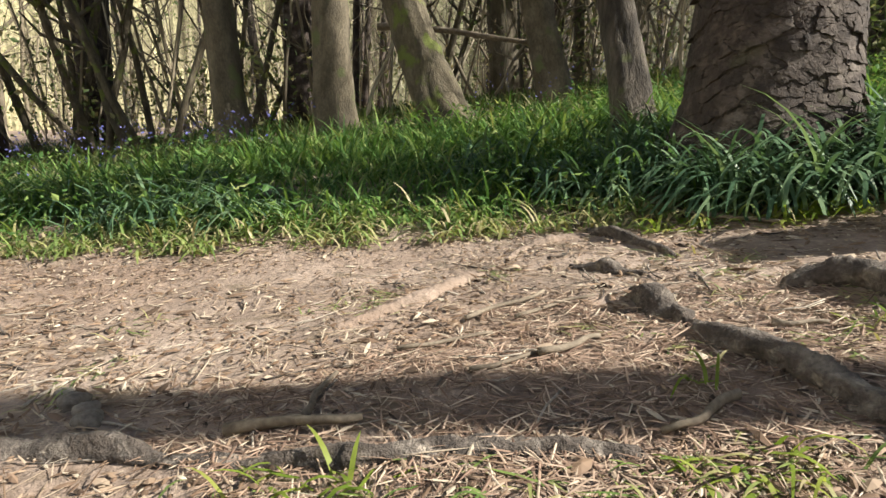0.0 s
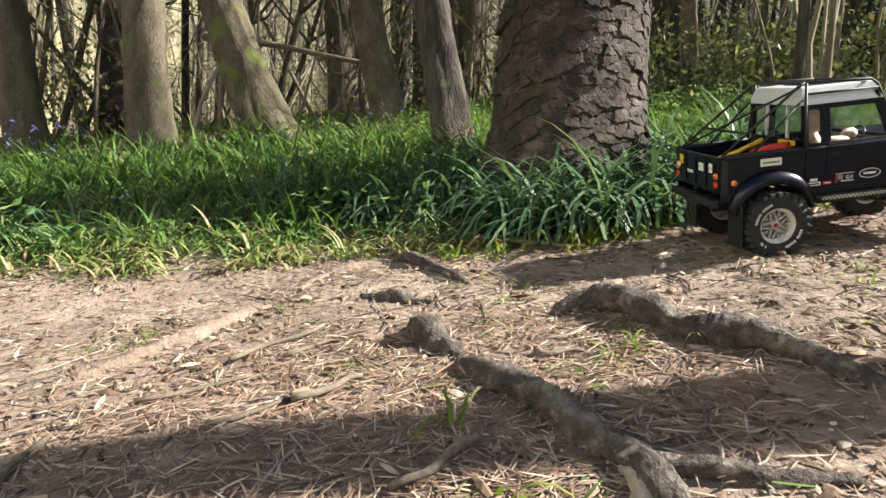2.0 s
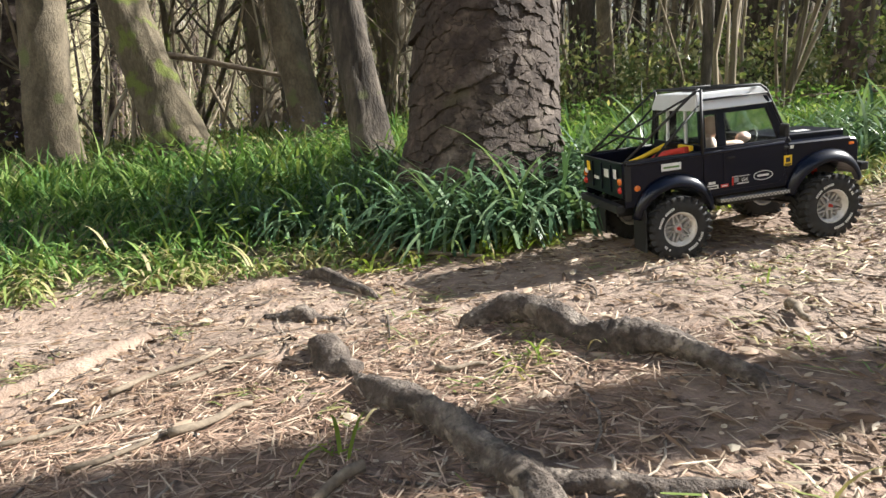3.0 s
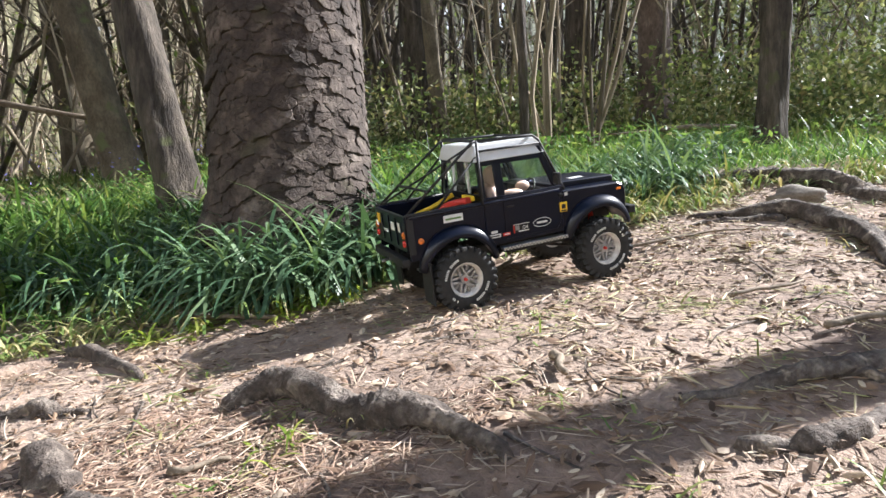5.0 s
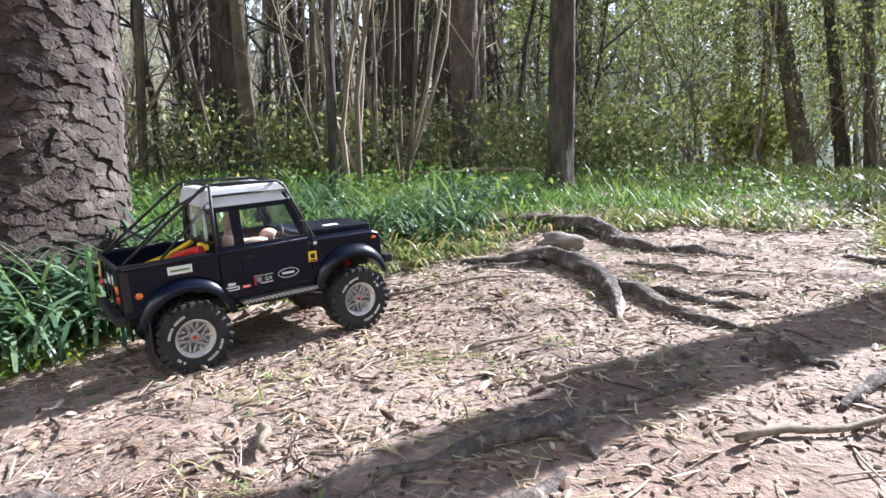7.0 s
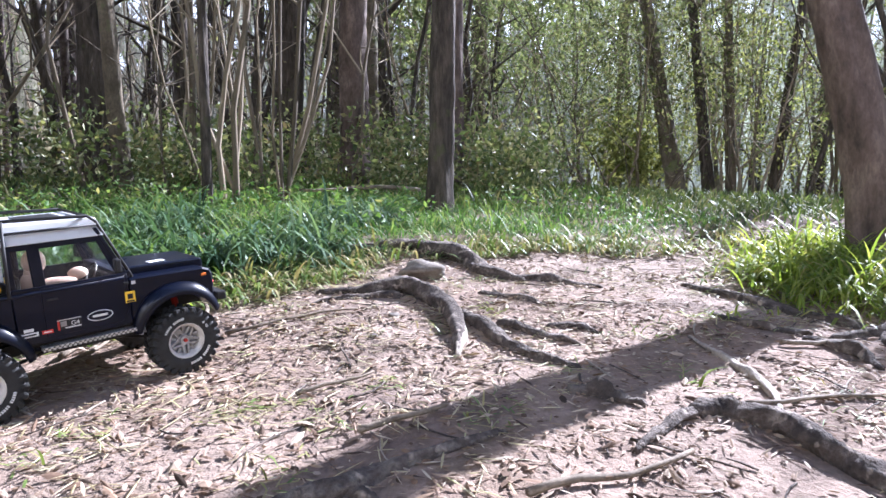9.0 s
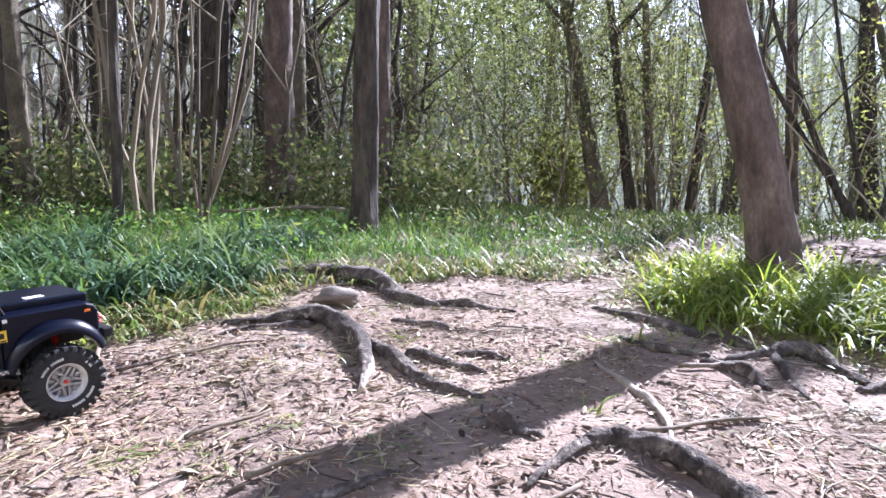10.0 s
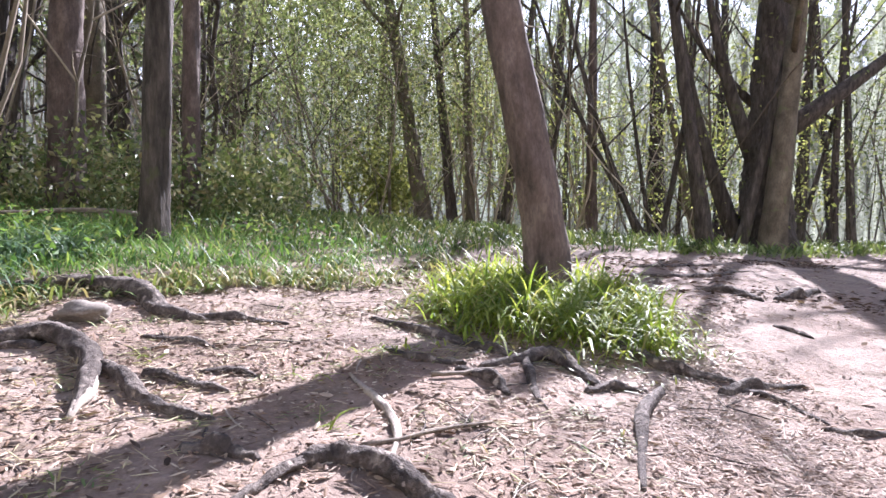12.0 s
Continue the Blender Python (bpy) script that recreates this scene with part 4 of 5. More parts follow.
root([(0.365, 1.06), (0.36, 0.95), (0.372, 0.88)], (0.010, 0.028, 0.018), "short knuckle of exposed root in the path")
root([(0.372, 0.86), (0.38, 0.80), (0.405, 0.68), (0.418, 0.60), (0.424, 0.53), (0.41, 0.45)], (0.008, 0.021, 0.023, 0.023, 0.023, 0.017), "thick grey exposed root with a forked end", bury=0.25)
root([(0.424, 0.53), (0.40, 0.47), (0.37, 0.40)], (0.013, 0.016, 0.009), "pale worn root fork", M_ROOTPALE, 0.2)
root([(0.43, 0.52), (0.50, 0.46), (0.58, 0.41)], (0.018, 0.015, 0.006), "side arm of the forked root")
root([(0.59, 0.96), (0.66, 0.925), (0.68, 0.84), (0.695, 0.76), (0.72, 0.71), (0.742, 0.65), (0.75, 0.53)], (0.012, 0.030, 0.028, 0.032, 0.030, 0.023, 0.010), "thick undulating grey root in the path", bury=0.2)
root([(1.96, 1.02), (2.06, 0.86), (2.09, 0.76), (2.00, 0.62), (1.86, 0.52), (1.73, 0.455)], (0.010, 0.019, 0.033, 0.031, 0.020, 0.008), "arched root bending over the path", bury=0.1)
root([(1.98, 0.60), (1.84, 0.50), (1.72, 0.45)], (0.010, 0.016, 0.008), "pale barkless root tip", M_ROOTPALE, 0.1)
root([(1.97, 0.57), (1.93, 0.49), (1.85, 0.39), (1.81, 0.31), (1.80, 0.21)], (0.02, 0.021, 0.018, 0.017, 0.006), "root arm running on from the arched root", bury=0.3)
root([(1.97, 0.46), (1.955, 0.35), (1.945, 0.25)], (0.014, 0.017, 0.005), "short root arm beside another", bury=0.3)
root([(2.05, 0.80), (1.98, 0.90), (1.86, 0.98)], (0.018, 0.012, 0.005), "thin root running to the grass")
root([(2.42, 1.48), (2.50, 1.25), (2.60, 1.04), (2.56, 0.84), (2.43, 0.70), (2.42, 0.56)], (0.015, 0.03, 0.04, 0.042, 0.03, 0.01), "weathered root along the bank edge", bury=0.3)
root([(2.43, 0.64), (2.48, 0.50), (2.52, 0.34)], (0.012, 0.02, 0.008), "low root along the path edge")
root([(1.655, 0.19), (1.68, 0.14), (1.655, 0.06)], (0.01, 0.02, 0.012), "dark hump of root in the path", bury=0.3)
root([(1.47, 0.04), (1.58, 0.01), (1.69, -0.03)], (0.007, 0.012, 0.014), "thin root joining a knotted one", bury=0.2)
root([(1.66, -0.02), (1.70, -0.06), (1.685, -0.13), (1.63, -0.21), (1.58, -0.28), (1.50, -0.36)], (0.015, 0.026, 0.028, 0.026, 0.022, 0.01), "knotted dark root in the path", bury=0.2)
root([(2.15, 0.045), (2.05, -0.03), (1.98, -0.08), (1.85, -0.135), (1.72, -0.15)], (0.005, 0.010, 0.011, 0.010, 0.005), "pale thin exposed root", M_ROOTPALE, 0.25)
root([(2.70, 0.13), (2.60, -0.10), (2.52, -0.28), (2.47, -0.36)], (0.01, 0.022, 0.024, 0.012), "root edging the grass island")
root([(2.33, -0.26), (2.46, -0.36), (2.54, -0.45), (2.44, -0.53), (2.34, -0.57)], (0.008, 0.02, 0.028, 0.022, 0.01), "curled root below the grass island", bury=0.15)
root([(2.48, -0.38), (2.32, -0.395), (2.13, -0.41)], (0.016, 0.016, 0.006), "thin root reaching over the path")
root([(2.86, -0.55), (2.72, -0.69), (2.62, -0.82), (2.55, -0.98)], (0.018, 0.022, 0.023, 0.01), "long root beside the grass island", bury=0.2)
root([(2.40, -0.74), (2.20, -0.66), (2.02, -0.62), (1.78, -0.58)], (0.014, 0.018, 0.014, 0.007), "short crooked root in the path", bury=0.15)
root([(2.45, -0.91), (2.53, -1.02), (2.58, -1.18)], (0.02, 0.02, 0.008), "low forked root in the path")
root([(2.50, -0.96), (2.42, -1.05), (2.30, -1.12)], (0.012, 0.012, 0.005), "low forked root in the path")
root([(-0.70, 0.86), (-0.57, 0.81), (-0.43, 0.775), (-0.31, 0.70)], (0.02, 0.034, 0.034, 0.012), "broad worn root lying along the path", bury=0.6)
root([(-0.33, 0.71), (-0.18, 0.66), (-0.08, 0.63), (0.06, 0.60), (0.17, 0.56)], (0.014, 0.022, 0.018, 0.026, 0.01), "low worn root lying along the path", bury=0.66)
root([(-0.26, 1.11), (-0.11, 1.145), (0.05, 1.26), (0.19, 1.40), (0.33, 1.53), (0.46, 1.56)], (0.02, 0.03, 0.034, 0.035, 0.03, 0.018), "worn root forming a ridge in the soil", M_SOIL, 0.8)
root([(0.47, 1.60), (0.51, 1.44), (0.54, 1.24)], (0.014, 0.02, 0.008), "dark root bending down from the ridge", bury=0.3)
root([(0.45, 1.84), (0.47, 1.66)], (0.008, 0.014), "short root end at the grass edge", bury=0.3)
root([(0.32, 1.27), (0.38, 1.22), (0.44, 1.16)], (0.008, 0.02, 0.008), "low hump of root in the soil", bury=0.4)
root([(0.93, 0.36), (0.97, 0.31), (1.03, 0.285), (1.12, 0.285)], (0.010, 0.020, 0.018, 0.008), "weathered splintered root lying in the path", bury=0.45)
root([(1.00, 0.47), (1.07, 0.425), (1.133, 0.386), (1.20, 0.35), (1.258, 0.331), (1.434, 0.225)], (0.006, 0.013, 0.016, 0.020, 0.015, 0.006), "low root in the shaded path", bury=0.38)
root([(1.19, 0.352), (1.20, 0.31), (1.175, 0.27)], (0.012, 0.012, 0.005), "short root fork in the shaded path", bury=0.4)

root([(4.05, -1.30), (3.99, -1.42), (3.80, -1.50)], (0.012, 0.035, 0.014), "dark hump of root on the far path", bury=0.35)
root([(3.92, -1.60), (4.05, -1.75), (4.26, -1.95)], (0.014, 0.04, 0.014), "dark hump of root on the far path", bury=0.35)
root([(3.30, -1.36), (3.22, -1.40), (3.12, -1.43)], (0.008, 0.014, 0.006), "small root knuckle on the far path", bury=0.3)
root([(4.24, -0.92), (4.36, -1.20), (4.50, -1.41), (4.97, -1.85)], (0.008, 0.015, 0.016, 0.006), "long thin root on the far path", bury=0.3)
root([(4.6, -1.0), (4.8, -1.3), (5.3, -1.75)], (0.008, 0.014, 0.006), "long thin root on the far path", bury=0.3)
root([(2.27, -0.53), (2.36, -0.61), (2.38, -0.70)], (0.008, 0.018, 0.008), "knotted root among others in soil", bury=0.2)
root([(2.26, -1.08), (2.27, -1.17), (2.28, -1.26)], (0.006, 0.014, 0.006), "low root crossing the path", bury=0.3)
root([(2.20, 0.62), (2.22, 0.50), (2.21, 0.42)], (0.006, 0.016, 0.006), "low root hump in trodden soil", bury=0.4)
root([(2.02, 0.36), (2.06, 0.30), (2.05, 0.24)], (0.006, 0.014, 0.006), "low root hump in trodden soil", bury=0.4)
root([(2.30, -0.20), (2.24, -0.30), (2.16, -0.34)], (0.008, 0.02, 0.008), "dark root below the grass island", bury=0.25)
root([(2.40, 0.02), (2.34, -0.10), (2.36, -0.22)], (0.006, 0.014, 0.008), "thin root below the grass island", bury=0.25)


def stick(a, b, r, label, material=None, lift=0.004):
    s = np.linspace(0, 1, 8)
    x = a[0] + (b[0] - a[0]) * s + 0.006 * np.sin(s * 7 + a[0] * 30)
    y = a[1] + (b[1] - a[1]) * s + 0.006 * np.cos(s * 6 + a[1] * 40) - 0.006
    z = height(x, y) + r + lift
    v, f = tube(np.stack([x, y, z], -1), np.linspace(r, r * 0.6, 8), 8, 0.15)
    return thing("stick", v, f, material or M_STICK, label, "stick", "fallen sticks")


for a, b, r, l in (((-0.266, 0.75), (-0.1, 0.712), 0.008, "barkless fallen stick on the soil"), ((-0.181, 0.755), (-0.151, 0.888), 0.005, "thin pale fallen stick"),
                   ((1.329, 0.433), (1.456, 0.344), 0.006, "dark fallen twig on the path"),
                   ((1.271, 0.133), (1.50, -0.03), 0.006, "long thin twig on the path"), ((0.997, 0.687), (0.955, 0.625), 0.008, "short broken stick end"),
                   ((0.465, 0.82), (0.529, 0.789), 0.005, "short twig on the soil"), ((1.188, 1.071), (1.457, 1.208), 0.006, "long twig at the grass edge"),
                   ((1.084, 0.968), (1.12, 1.03), 0.004, "short pale twig on the soil"), ((1.329, 1.195), (1.536, 1.294), 0.007, "grey fallen twig at the grass edge"),
                   ((1.60, 1.05), (1.80, 1.30), 0.007, "twig sticking out of the grass"), ((1.60, 1.00), (1.877, 0.823), 0.004, "thin dark twig on the soil"),
                   ((0.06, 1.05), (0.22, 1.13), 0.005, "pale twig on the soil"), ((0.14, 0.83), (0.24, 0.86), 0.006, "split piece of pale wood"),
                   ((0.03, 0.80), (0.13, 0.83), 0.004, "thin twig on the soil"), ((0.7, 1.62), (0.84, 1.36), 0.008, "dark twig at the grass edge"),
                   ((0.15, 1.02), (0.30, 1.06), 0.004, "pale twig on the soil"), ((-0.05, 0.93), (0.1, 0.96), 0.004, "dry stalk on the soil"),
                   ((1.75, -0.08), (1.95, -0.30), 0.005, "thin twig among roots"), ((2.2, -0.15), (2.32, -0.30), 0.006, "dry twig among roots"),
                   ((0.3, 0.62), (0.2, 0.58), 0.006, "dark twig in the shade"), ((1.42, 0.62), (1.56, 0.55), 0.004, "dry twig on the path")):
    stick(a, b, r, l)

# long dead branches leaning or lying in the wood
for a, b, r, l in (((0.0, 5.4, 1.12), (1.25, 4.6, 0.90), 0.03, "fallen branch caught between two trees"), ((10.06, 2.39, 0.88), (9.9, 3.75, 2.9), 0.032, "pale dead branch leaning in the glade"),
                   ((10.1, 2.3, 0.88), (10.0, 2.98, 2.05), 0.022, "pale dead branch leaning in the glade"), ((4.6, 2.2, 0.72), (3.9, 2.75, 0.72), 0.02, "dead branch lying in the undergrowth"),
                   ((7.5, 2.45, 0.86), (7.66, 1.92, 0.87), 0.05, "mossy log lying in the grass")):
    s = np.linspace(0, 1, 10)[:, None]
    q = np.array(a) * (1 - s) + np.array(b) * s + np.sin(s * 5) * np.array((0.03, 0.03, 0.02))
    v, f = tube(q, np.linspace(r, r * 0.45, 10), 8, 0.15)
    thing("branch", v, f, M_STICK, l, "branch", "dead branches")


def stone(x, y, r, label):
    bm = bmesh.new()
    bmesh.ops.create_icosphere(bm, subdivisions=3, radius=r)
    for w in bm.verts:
        w.co *= 1 + 0.35 * noise.noise(w.co * (1.3 / r) + Vector((x * 9, y * 9, 0)))
        w.co.z *= 0.6
        if r > 0.03:
            w.co.x, w.co.y, w.co.z = w.co.x * 0.85 + w.co.y * 0.35, w.co.y * 1.35 - w.co.x * 0.2, w.co.z * 0.8
        w.co += Vector((x, y, float(height(x, y)) + r * 0.3))
    me = bpy.data.meshes.new("stone")
    bm.to_mesh(me)
    bm.free()
    me.polygons.foreach_set("use_smooth", np.ones(len(me.polygons), bool))
    me.materials.append(M_STONE)
    tagged(new("stone", me), label, "stone", "stones on the path")


for x, y, r in ((2.31, 0.87, 0.066), (-0.53, 0.93, 0.022), (-0.50, 0.90, 0.018), (-0.56, 0.97, 0.015), (-0.48, 0.86, 0.02), (1.90, 0.72, 0.014), (1.72, 0.66, 0.01), (1.10, 0.78, 0.007)):
    stone(x, y, r, "rounded dusty stone half sunk in soil" if r > 0.03 else "small clod of pale soil and stone")


# ---- the radio-controlled pickup ----
M_BLACK = plain("satin_black_paint", (0.0025, 0.004, 0.013), 0.30, 0.0, 0.05, 5, 0.12)
M_BLACK.node_tree.nodes["Principled BSDF"].inputs["Specular IOR Level"].default_value = 0.24
M_TRIM = plain("black_plastic", (0.010, 0.010, 0.011), 0.6, 0.0, 0.3, 90)
M_RUBBER = plain("dusty_tyre_rubber", (0.020, 0.0195, 0.019), 0.8, 0.0, 0.5, 70)
M_WHITE = plain("white_roof_paint", (0.62, 0.63, 0.64), 0.35, 0.0, 0.08, 20, 0.3)
M_RIM = plain("white_rim_paint", (0.62, 0.60, 0.57), 0.4, 0.1, 0.15, 90)
M_SPOKE = plain("dull_grey_spokes", (0.36, 0.35, 0.34), 0.45, 0.2, 0.3, 120)
M_STEEL = plain("dull_steel", (0.35, 0.35, 0.36), 0.4, 0.9, 0.2, 80)
M_RED = plain("red_plastic", (0.50, 0.025, 0.015), 0.45, 0.0, 0.15, 60)
M_YELLOW = plain("yellow_vinyl", (0.80, 0.52, 0.02), 0.45, 0.0, 0.1, 60)
M_AMBER = plain("amber_lens", (0.75, 0.20, 0.03), 0.25, 0.0, 0.1, 60)
M_VINYL = plain("white_vinyl", (0.72, 0.72, 0.70), 0.45, 0.0, 0.1, 80)
M_GREENV = plain("green_vinyl", (0.12, 0.22, 0.06), 0.45, 0.0, 0.1, 80)
M_SKIN = plain("doll_plastic", (0.52, 0.36, 0.28), 0.5, 0.0, 0.1, 60)
M_LAMP = plain("clear_lens", (0.75, 0.76, 0.78), 0.12, 0.0, 0.05, 60)
M_TREAD, _nt, _b = nodes_of("tread_plate")
_w = _nt.nodes.new("ShaderNodeTexChecker")
_w.inputs["Scale"].default_value = 260
_w.inputs["Color1"].default_value, _w.inputs["Color2"].default_value = (0.55, 0.55, 0.55, 1), (0.12, 0.12, 0.12, 1)
_tc = _nt.nodes.new("ShaderNodeTexCoord")
_nt.links.new(_tc.outputs["Object"], _w.inputs[0])
_nt.links.new(_w.outputs[0], _b.inputs["Base Color"])
_b.inputs["Metallic"].default_value, _b.inputs["Roughness"].default_value = 0.7, 0.4
M_GLASS, _nt, _b = nodes_of("cab_glass")
_b.inputs["Base Color"].default_value = (0.9, 0.93, 0.93, 1)
_b.inputs["Roughness"].default_value, _b.inputs["Transmission Weight"].default_value, _b.inputs["IOR"].default_value = 0.04, 1.0, 1.42


def part(name, bm, material, parent, label=""):
    me = bpy.data.meshes.new(name)
    bm.to_mesh(me)
    bm.free()
    me.materials.append(material)
    ob = new(name, me)
    ob.parent = parent
    return tagged(ob, label) if label else ob


def bevelled(bm, width, segments=2, limit=0.5):
    es = [e for e in bm.edges if len(e.link_faces) == 2 and e.calc_face_angle(0) > limit]
    bmesh.ops.bevel(bm, geom=es, offset=width, segments=segments, affect="EDGES", profile=0.6, clamp_overlap=True)
    return bm


def box(x0, x1, y0, y1, z0, z1, bevel=0.0015):
    bm = bmesh.new()
    bmesh.ops.create_cube(bm, size=1)
    for v in bm.verts:
        v.co = Vector(((x0 + x1) / 2 + v.co.x * (x1 - x0), (y0 + y1) / 2 + v.co.y * (y1 - y0), (z0 + z1) / 2 + v.co.z * (z1 - z0)))
    return bevelled(bm, bevel) if bevel else bm


def slab(profile, y0, y1, bevel=0.0012):
    """A side profile in x, z pulled across from y0 to y1."""
    bm = bmesh.new()
    a = [bm.verts.new((x, y0, z)) for x, z in profile]
    b = [bm.verts.new((x, y1, z)) for x, z in profile]
    n = len(profile)
    bm.faces.new(a)
    bm.faces.new(b[::-1])
    for i in range(n):
        bm.faces.new((a[i], b[i], b[(i + 1) % n], a[(i + 1) % n]))
    bmesh.ops.recalc_face_normals(bm, faces=bm.faces)
    return bevelled(bm, bevel, 1, 0.7) if bevel else bm


def rod(points, r, sides=8):
    v, f = tube(points, r, sides)
    bm = bmesh.new()
    vs = [bm.verts.new(q) for q in v]
    for q in f:
        bm.faces.new([vs[i] for i in q])
    bmesh.ops.recalc_face_normals(bm, faces=bm.faces)
    for q in bm.faces:
        q.smooth = len(q.verts) == 4
    return bm


def lathe(profile, sides=48):
    """Turned about the y axis: profile of (radius, y)."""
    bm = bmesh.new()
    rings = []
    for r, y in profile:
        rings.append([bm.verts.new((r * math.cos(a * 2 * math.pi / sides), y, r * math.sin(a * 2 * math.pi / sides))) for a in range(sides)])
    for p, q in zip(rings, rings[1:]):
        for j in range(sides):
            f = bm.faces.new((p[j], p[(j + 1) % sides], q[(j + 1) % sides], q[j]))
            f.smooth = True
    bmesh.ops.recalc_face_normals(bm, faces=bm.faces)
    return bm


def add_block(bm, m, sx, sy, sz):
    geo = bmesh.ops.create_cube(bm, size=1)
    for v in geo["verts"]:
        v.co = m @ Vector((v.co.x * sx, v.co.y * sy, v.co.z * sz))


WB, WR, HW = 0.32, 0.0635, 0.1


def arc(cx, cz, r, a0, a1, n=14):
    return [(cx + r * math.cos(radians(a0 + (a1 - a0) * i / n)), cz + r * math.sin(radians(a0 + (a1 - a0) * i / n))) for i in range(n + 1)]


def flare(cx, cz, a0, a1, s, n=22):
    """A broad rounded flare swept over a wheel opening."""
    section = ((0.0735, -0.003), (0.0735, 0.0175), (0.0765, 0.0195), (0.083, 0.0185), (0.0905, 0.0135), (0.0965, 0.0050), (0.0985, -0.003))
    bm = bmesh.new()
    rings = []
    for i in range(n + 1):
        a = radians(a0 + (a1 - a0) * i / n)
        thin = 0.55 + 0.45 * min(1.0, 3.2 * min(i, n - i) / n)
        rings.append([bm.verts.new((cx + (0.0735 + (r - 0.0735) * thin) * math.cos(a), s * (HW + o * thin), cz + (0.0735 + (r - 0.0735) * thin) * math.sin(a))) for r, o in section])
    k = len(section)
    for p, q in zip(rings, rings[1:]):
        for j in range(k):
            bm.faces.new((p[j], p[(j + 1) % k], q[(j + 1) % k], q[j])).smooth = 0 < j < k - 1
    bm.faces.new(rings[0])
    bm.faces.new(rings[-1][::-1])
    bmesh.ops.recalc_face_normals(bm, faces=bm.faces)
    return bm


def wheel(parent, x, side):
    """Five-spoke rim with a lugged tyre; side -1 is the truck's right."""
    w = 0.046
    bm = lathe([(0.032, w * 0.42), (0.034, w * 0.46), (0.0325, w * 0.40), (0.028, w * 0.30), (0.027, -w * 0.4), (0.032, -w * 0.44)], 40)
    ob = part("wheel", bm, M_RIM, parent, "white deep-dish wheel rim with dusty grey spokes")
    bm = bmesh.new()
    for i in range(5):
        a = i * 2 * math.pi / 5
        for k in (-1, 1):
            add_block(bm, Matrix.Rotation(-a, 4, "Y") @ Matrix.Translation((0.017, w * 0.20, k * 0.0045)) @ Matrix.Rotation(radians(k * 9), 4, "Y"), 0.023, 0.006, 0.0038)
        add_block(bm, Matrix.Rotation(-a - 0.63, 4, "Y") @ Matrix.Translation((0.023, w * 0.18, 0)), 0.011, 0.005, 0.0045)
    geo = bmesh.ops.create_cone(bm, cap_ends=True, segments=20, radius1=0.011, radius2=0.009, depth=0.006)
    bmesh.ops.transform(bm, verts=geo["verts"], matrix=Matrix.Translation((0, w * 0.22, 0)) @ Matrix.Rotation(radians(-90), 4, "X"))
    part("spokes", bm, M_SPOKE, ob, "dull grey paired spokes")
    ob.matrix_basis = Matrix.Translation((x, side * (HW + 0.004), WR)) @ Matrix.Rotation(0 if side > 0 else math.pi, 4, "Z") @ Matrix.Rotation(x * 9, 4, "Y")
    bm = lathe([(0.0325, w * 0.40), (0.036, w * 0.47), (0.046, w * 0.52), (0.055, w * 0.49), (0.0595, w * 0.40), (0.0605, 0), (0.0595, -w * 0.40), (0.055, -w * 0.49), (0.046, -w * 0.52), (0.036, -w * 0.47), (0.0325, -w * 0.40)], 60)
    part("tyre", bm, M_RUBBER, ob, "black chunky off-road tyre with dusty lugs")
    bm = bmesh.new()
    n = 26
    for i in range(n):
        for k, y in ((0, 0.34), (0.5, -0.34)):
            a = (i + k) * 2 * math.pi / n
            add_block(bm, Matrix.Rotation(a, 4, "Y") @ Matrix.Translation((0, y * w, 0.0605)) @ Matrix.Rotation(radians(18 if y > 0 else -18), 4, "Z"), 0.0085, w * 0.36, 0.0065)
            add_block(bm, Matrix.Rotation(a, 4, "Y") @ Matrix.Translation((0, y * w * 1.36, 0.0565)), 0.007, 0.0045, 0.010)
            a2 = a + math.pi / n * 0.6
            add_block(bm, Matrix.Rotation(a2, 4, "Y") @ Matrix.Translation((0, y * w * 0.32, 0.061)) @ Matrix.Rotation(radians(-30), 4, "Z"), 0.007, w * 0.2, 0.005)
    # Disc added behind the spokes so the gaps between them look darker.
    disc = bmesh.new()
    geo = bmesh.ops.create_cone(disc, cap_ends=True, segments=24, radius1=0.0275, radius2=0.0275, depth=0.004)
    bmesh.ops.transform(disc, verts=geo["verts"], matrix=Matrix.Translation((0, w * 0.02, 0)) @ Matrix.Rotation(radians(90), 4, "X"))
    part("backing_disc", disc, M_STEEL, ob, "grey disc behind the spokes")
    tagged(part("tread", bm, M_RUBBER, ob, "deep worn tread lugs with dust"), kind="stuff")
    bm = bmesh.new()
    for start, count in ((0.35, 13), (3.5, 12), (2.3, 4)):
        for i in range(count):
            if i == count // 2 and count > 3:
                continue
            a = start + i * 0.085
            add_block(bm, Matrix.Rotation(a, 4, "Y") @ Matrix.Translation((0, w * 0.519, 0.0445)), 0.0024, 0.0012, 0.0044)
    tagged(part("lettering", bm, M_VINYL, ob, "white raised lettering bars on the tyre"), kind="stuff")
    bm = bmesh.new()
    geo = bmesh.ops.create_cone(bm, cap_ends=True, segments=12, radius1=0.0042, radius2=0.003, depth=0.008)
    bmesh.ops.transform(bm, verts=geo["verts"], matrix=Matrix.Translation((0, w * 0.30, 0)) @ Matrix.Rotation(radians(-90), 4, "X"))
    part("hub_nut", bm, M_RED, ob, "small red wheel nut")
    return ob


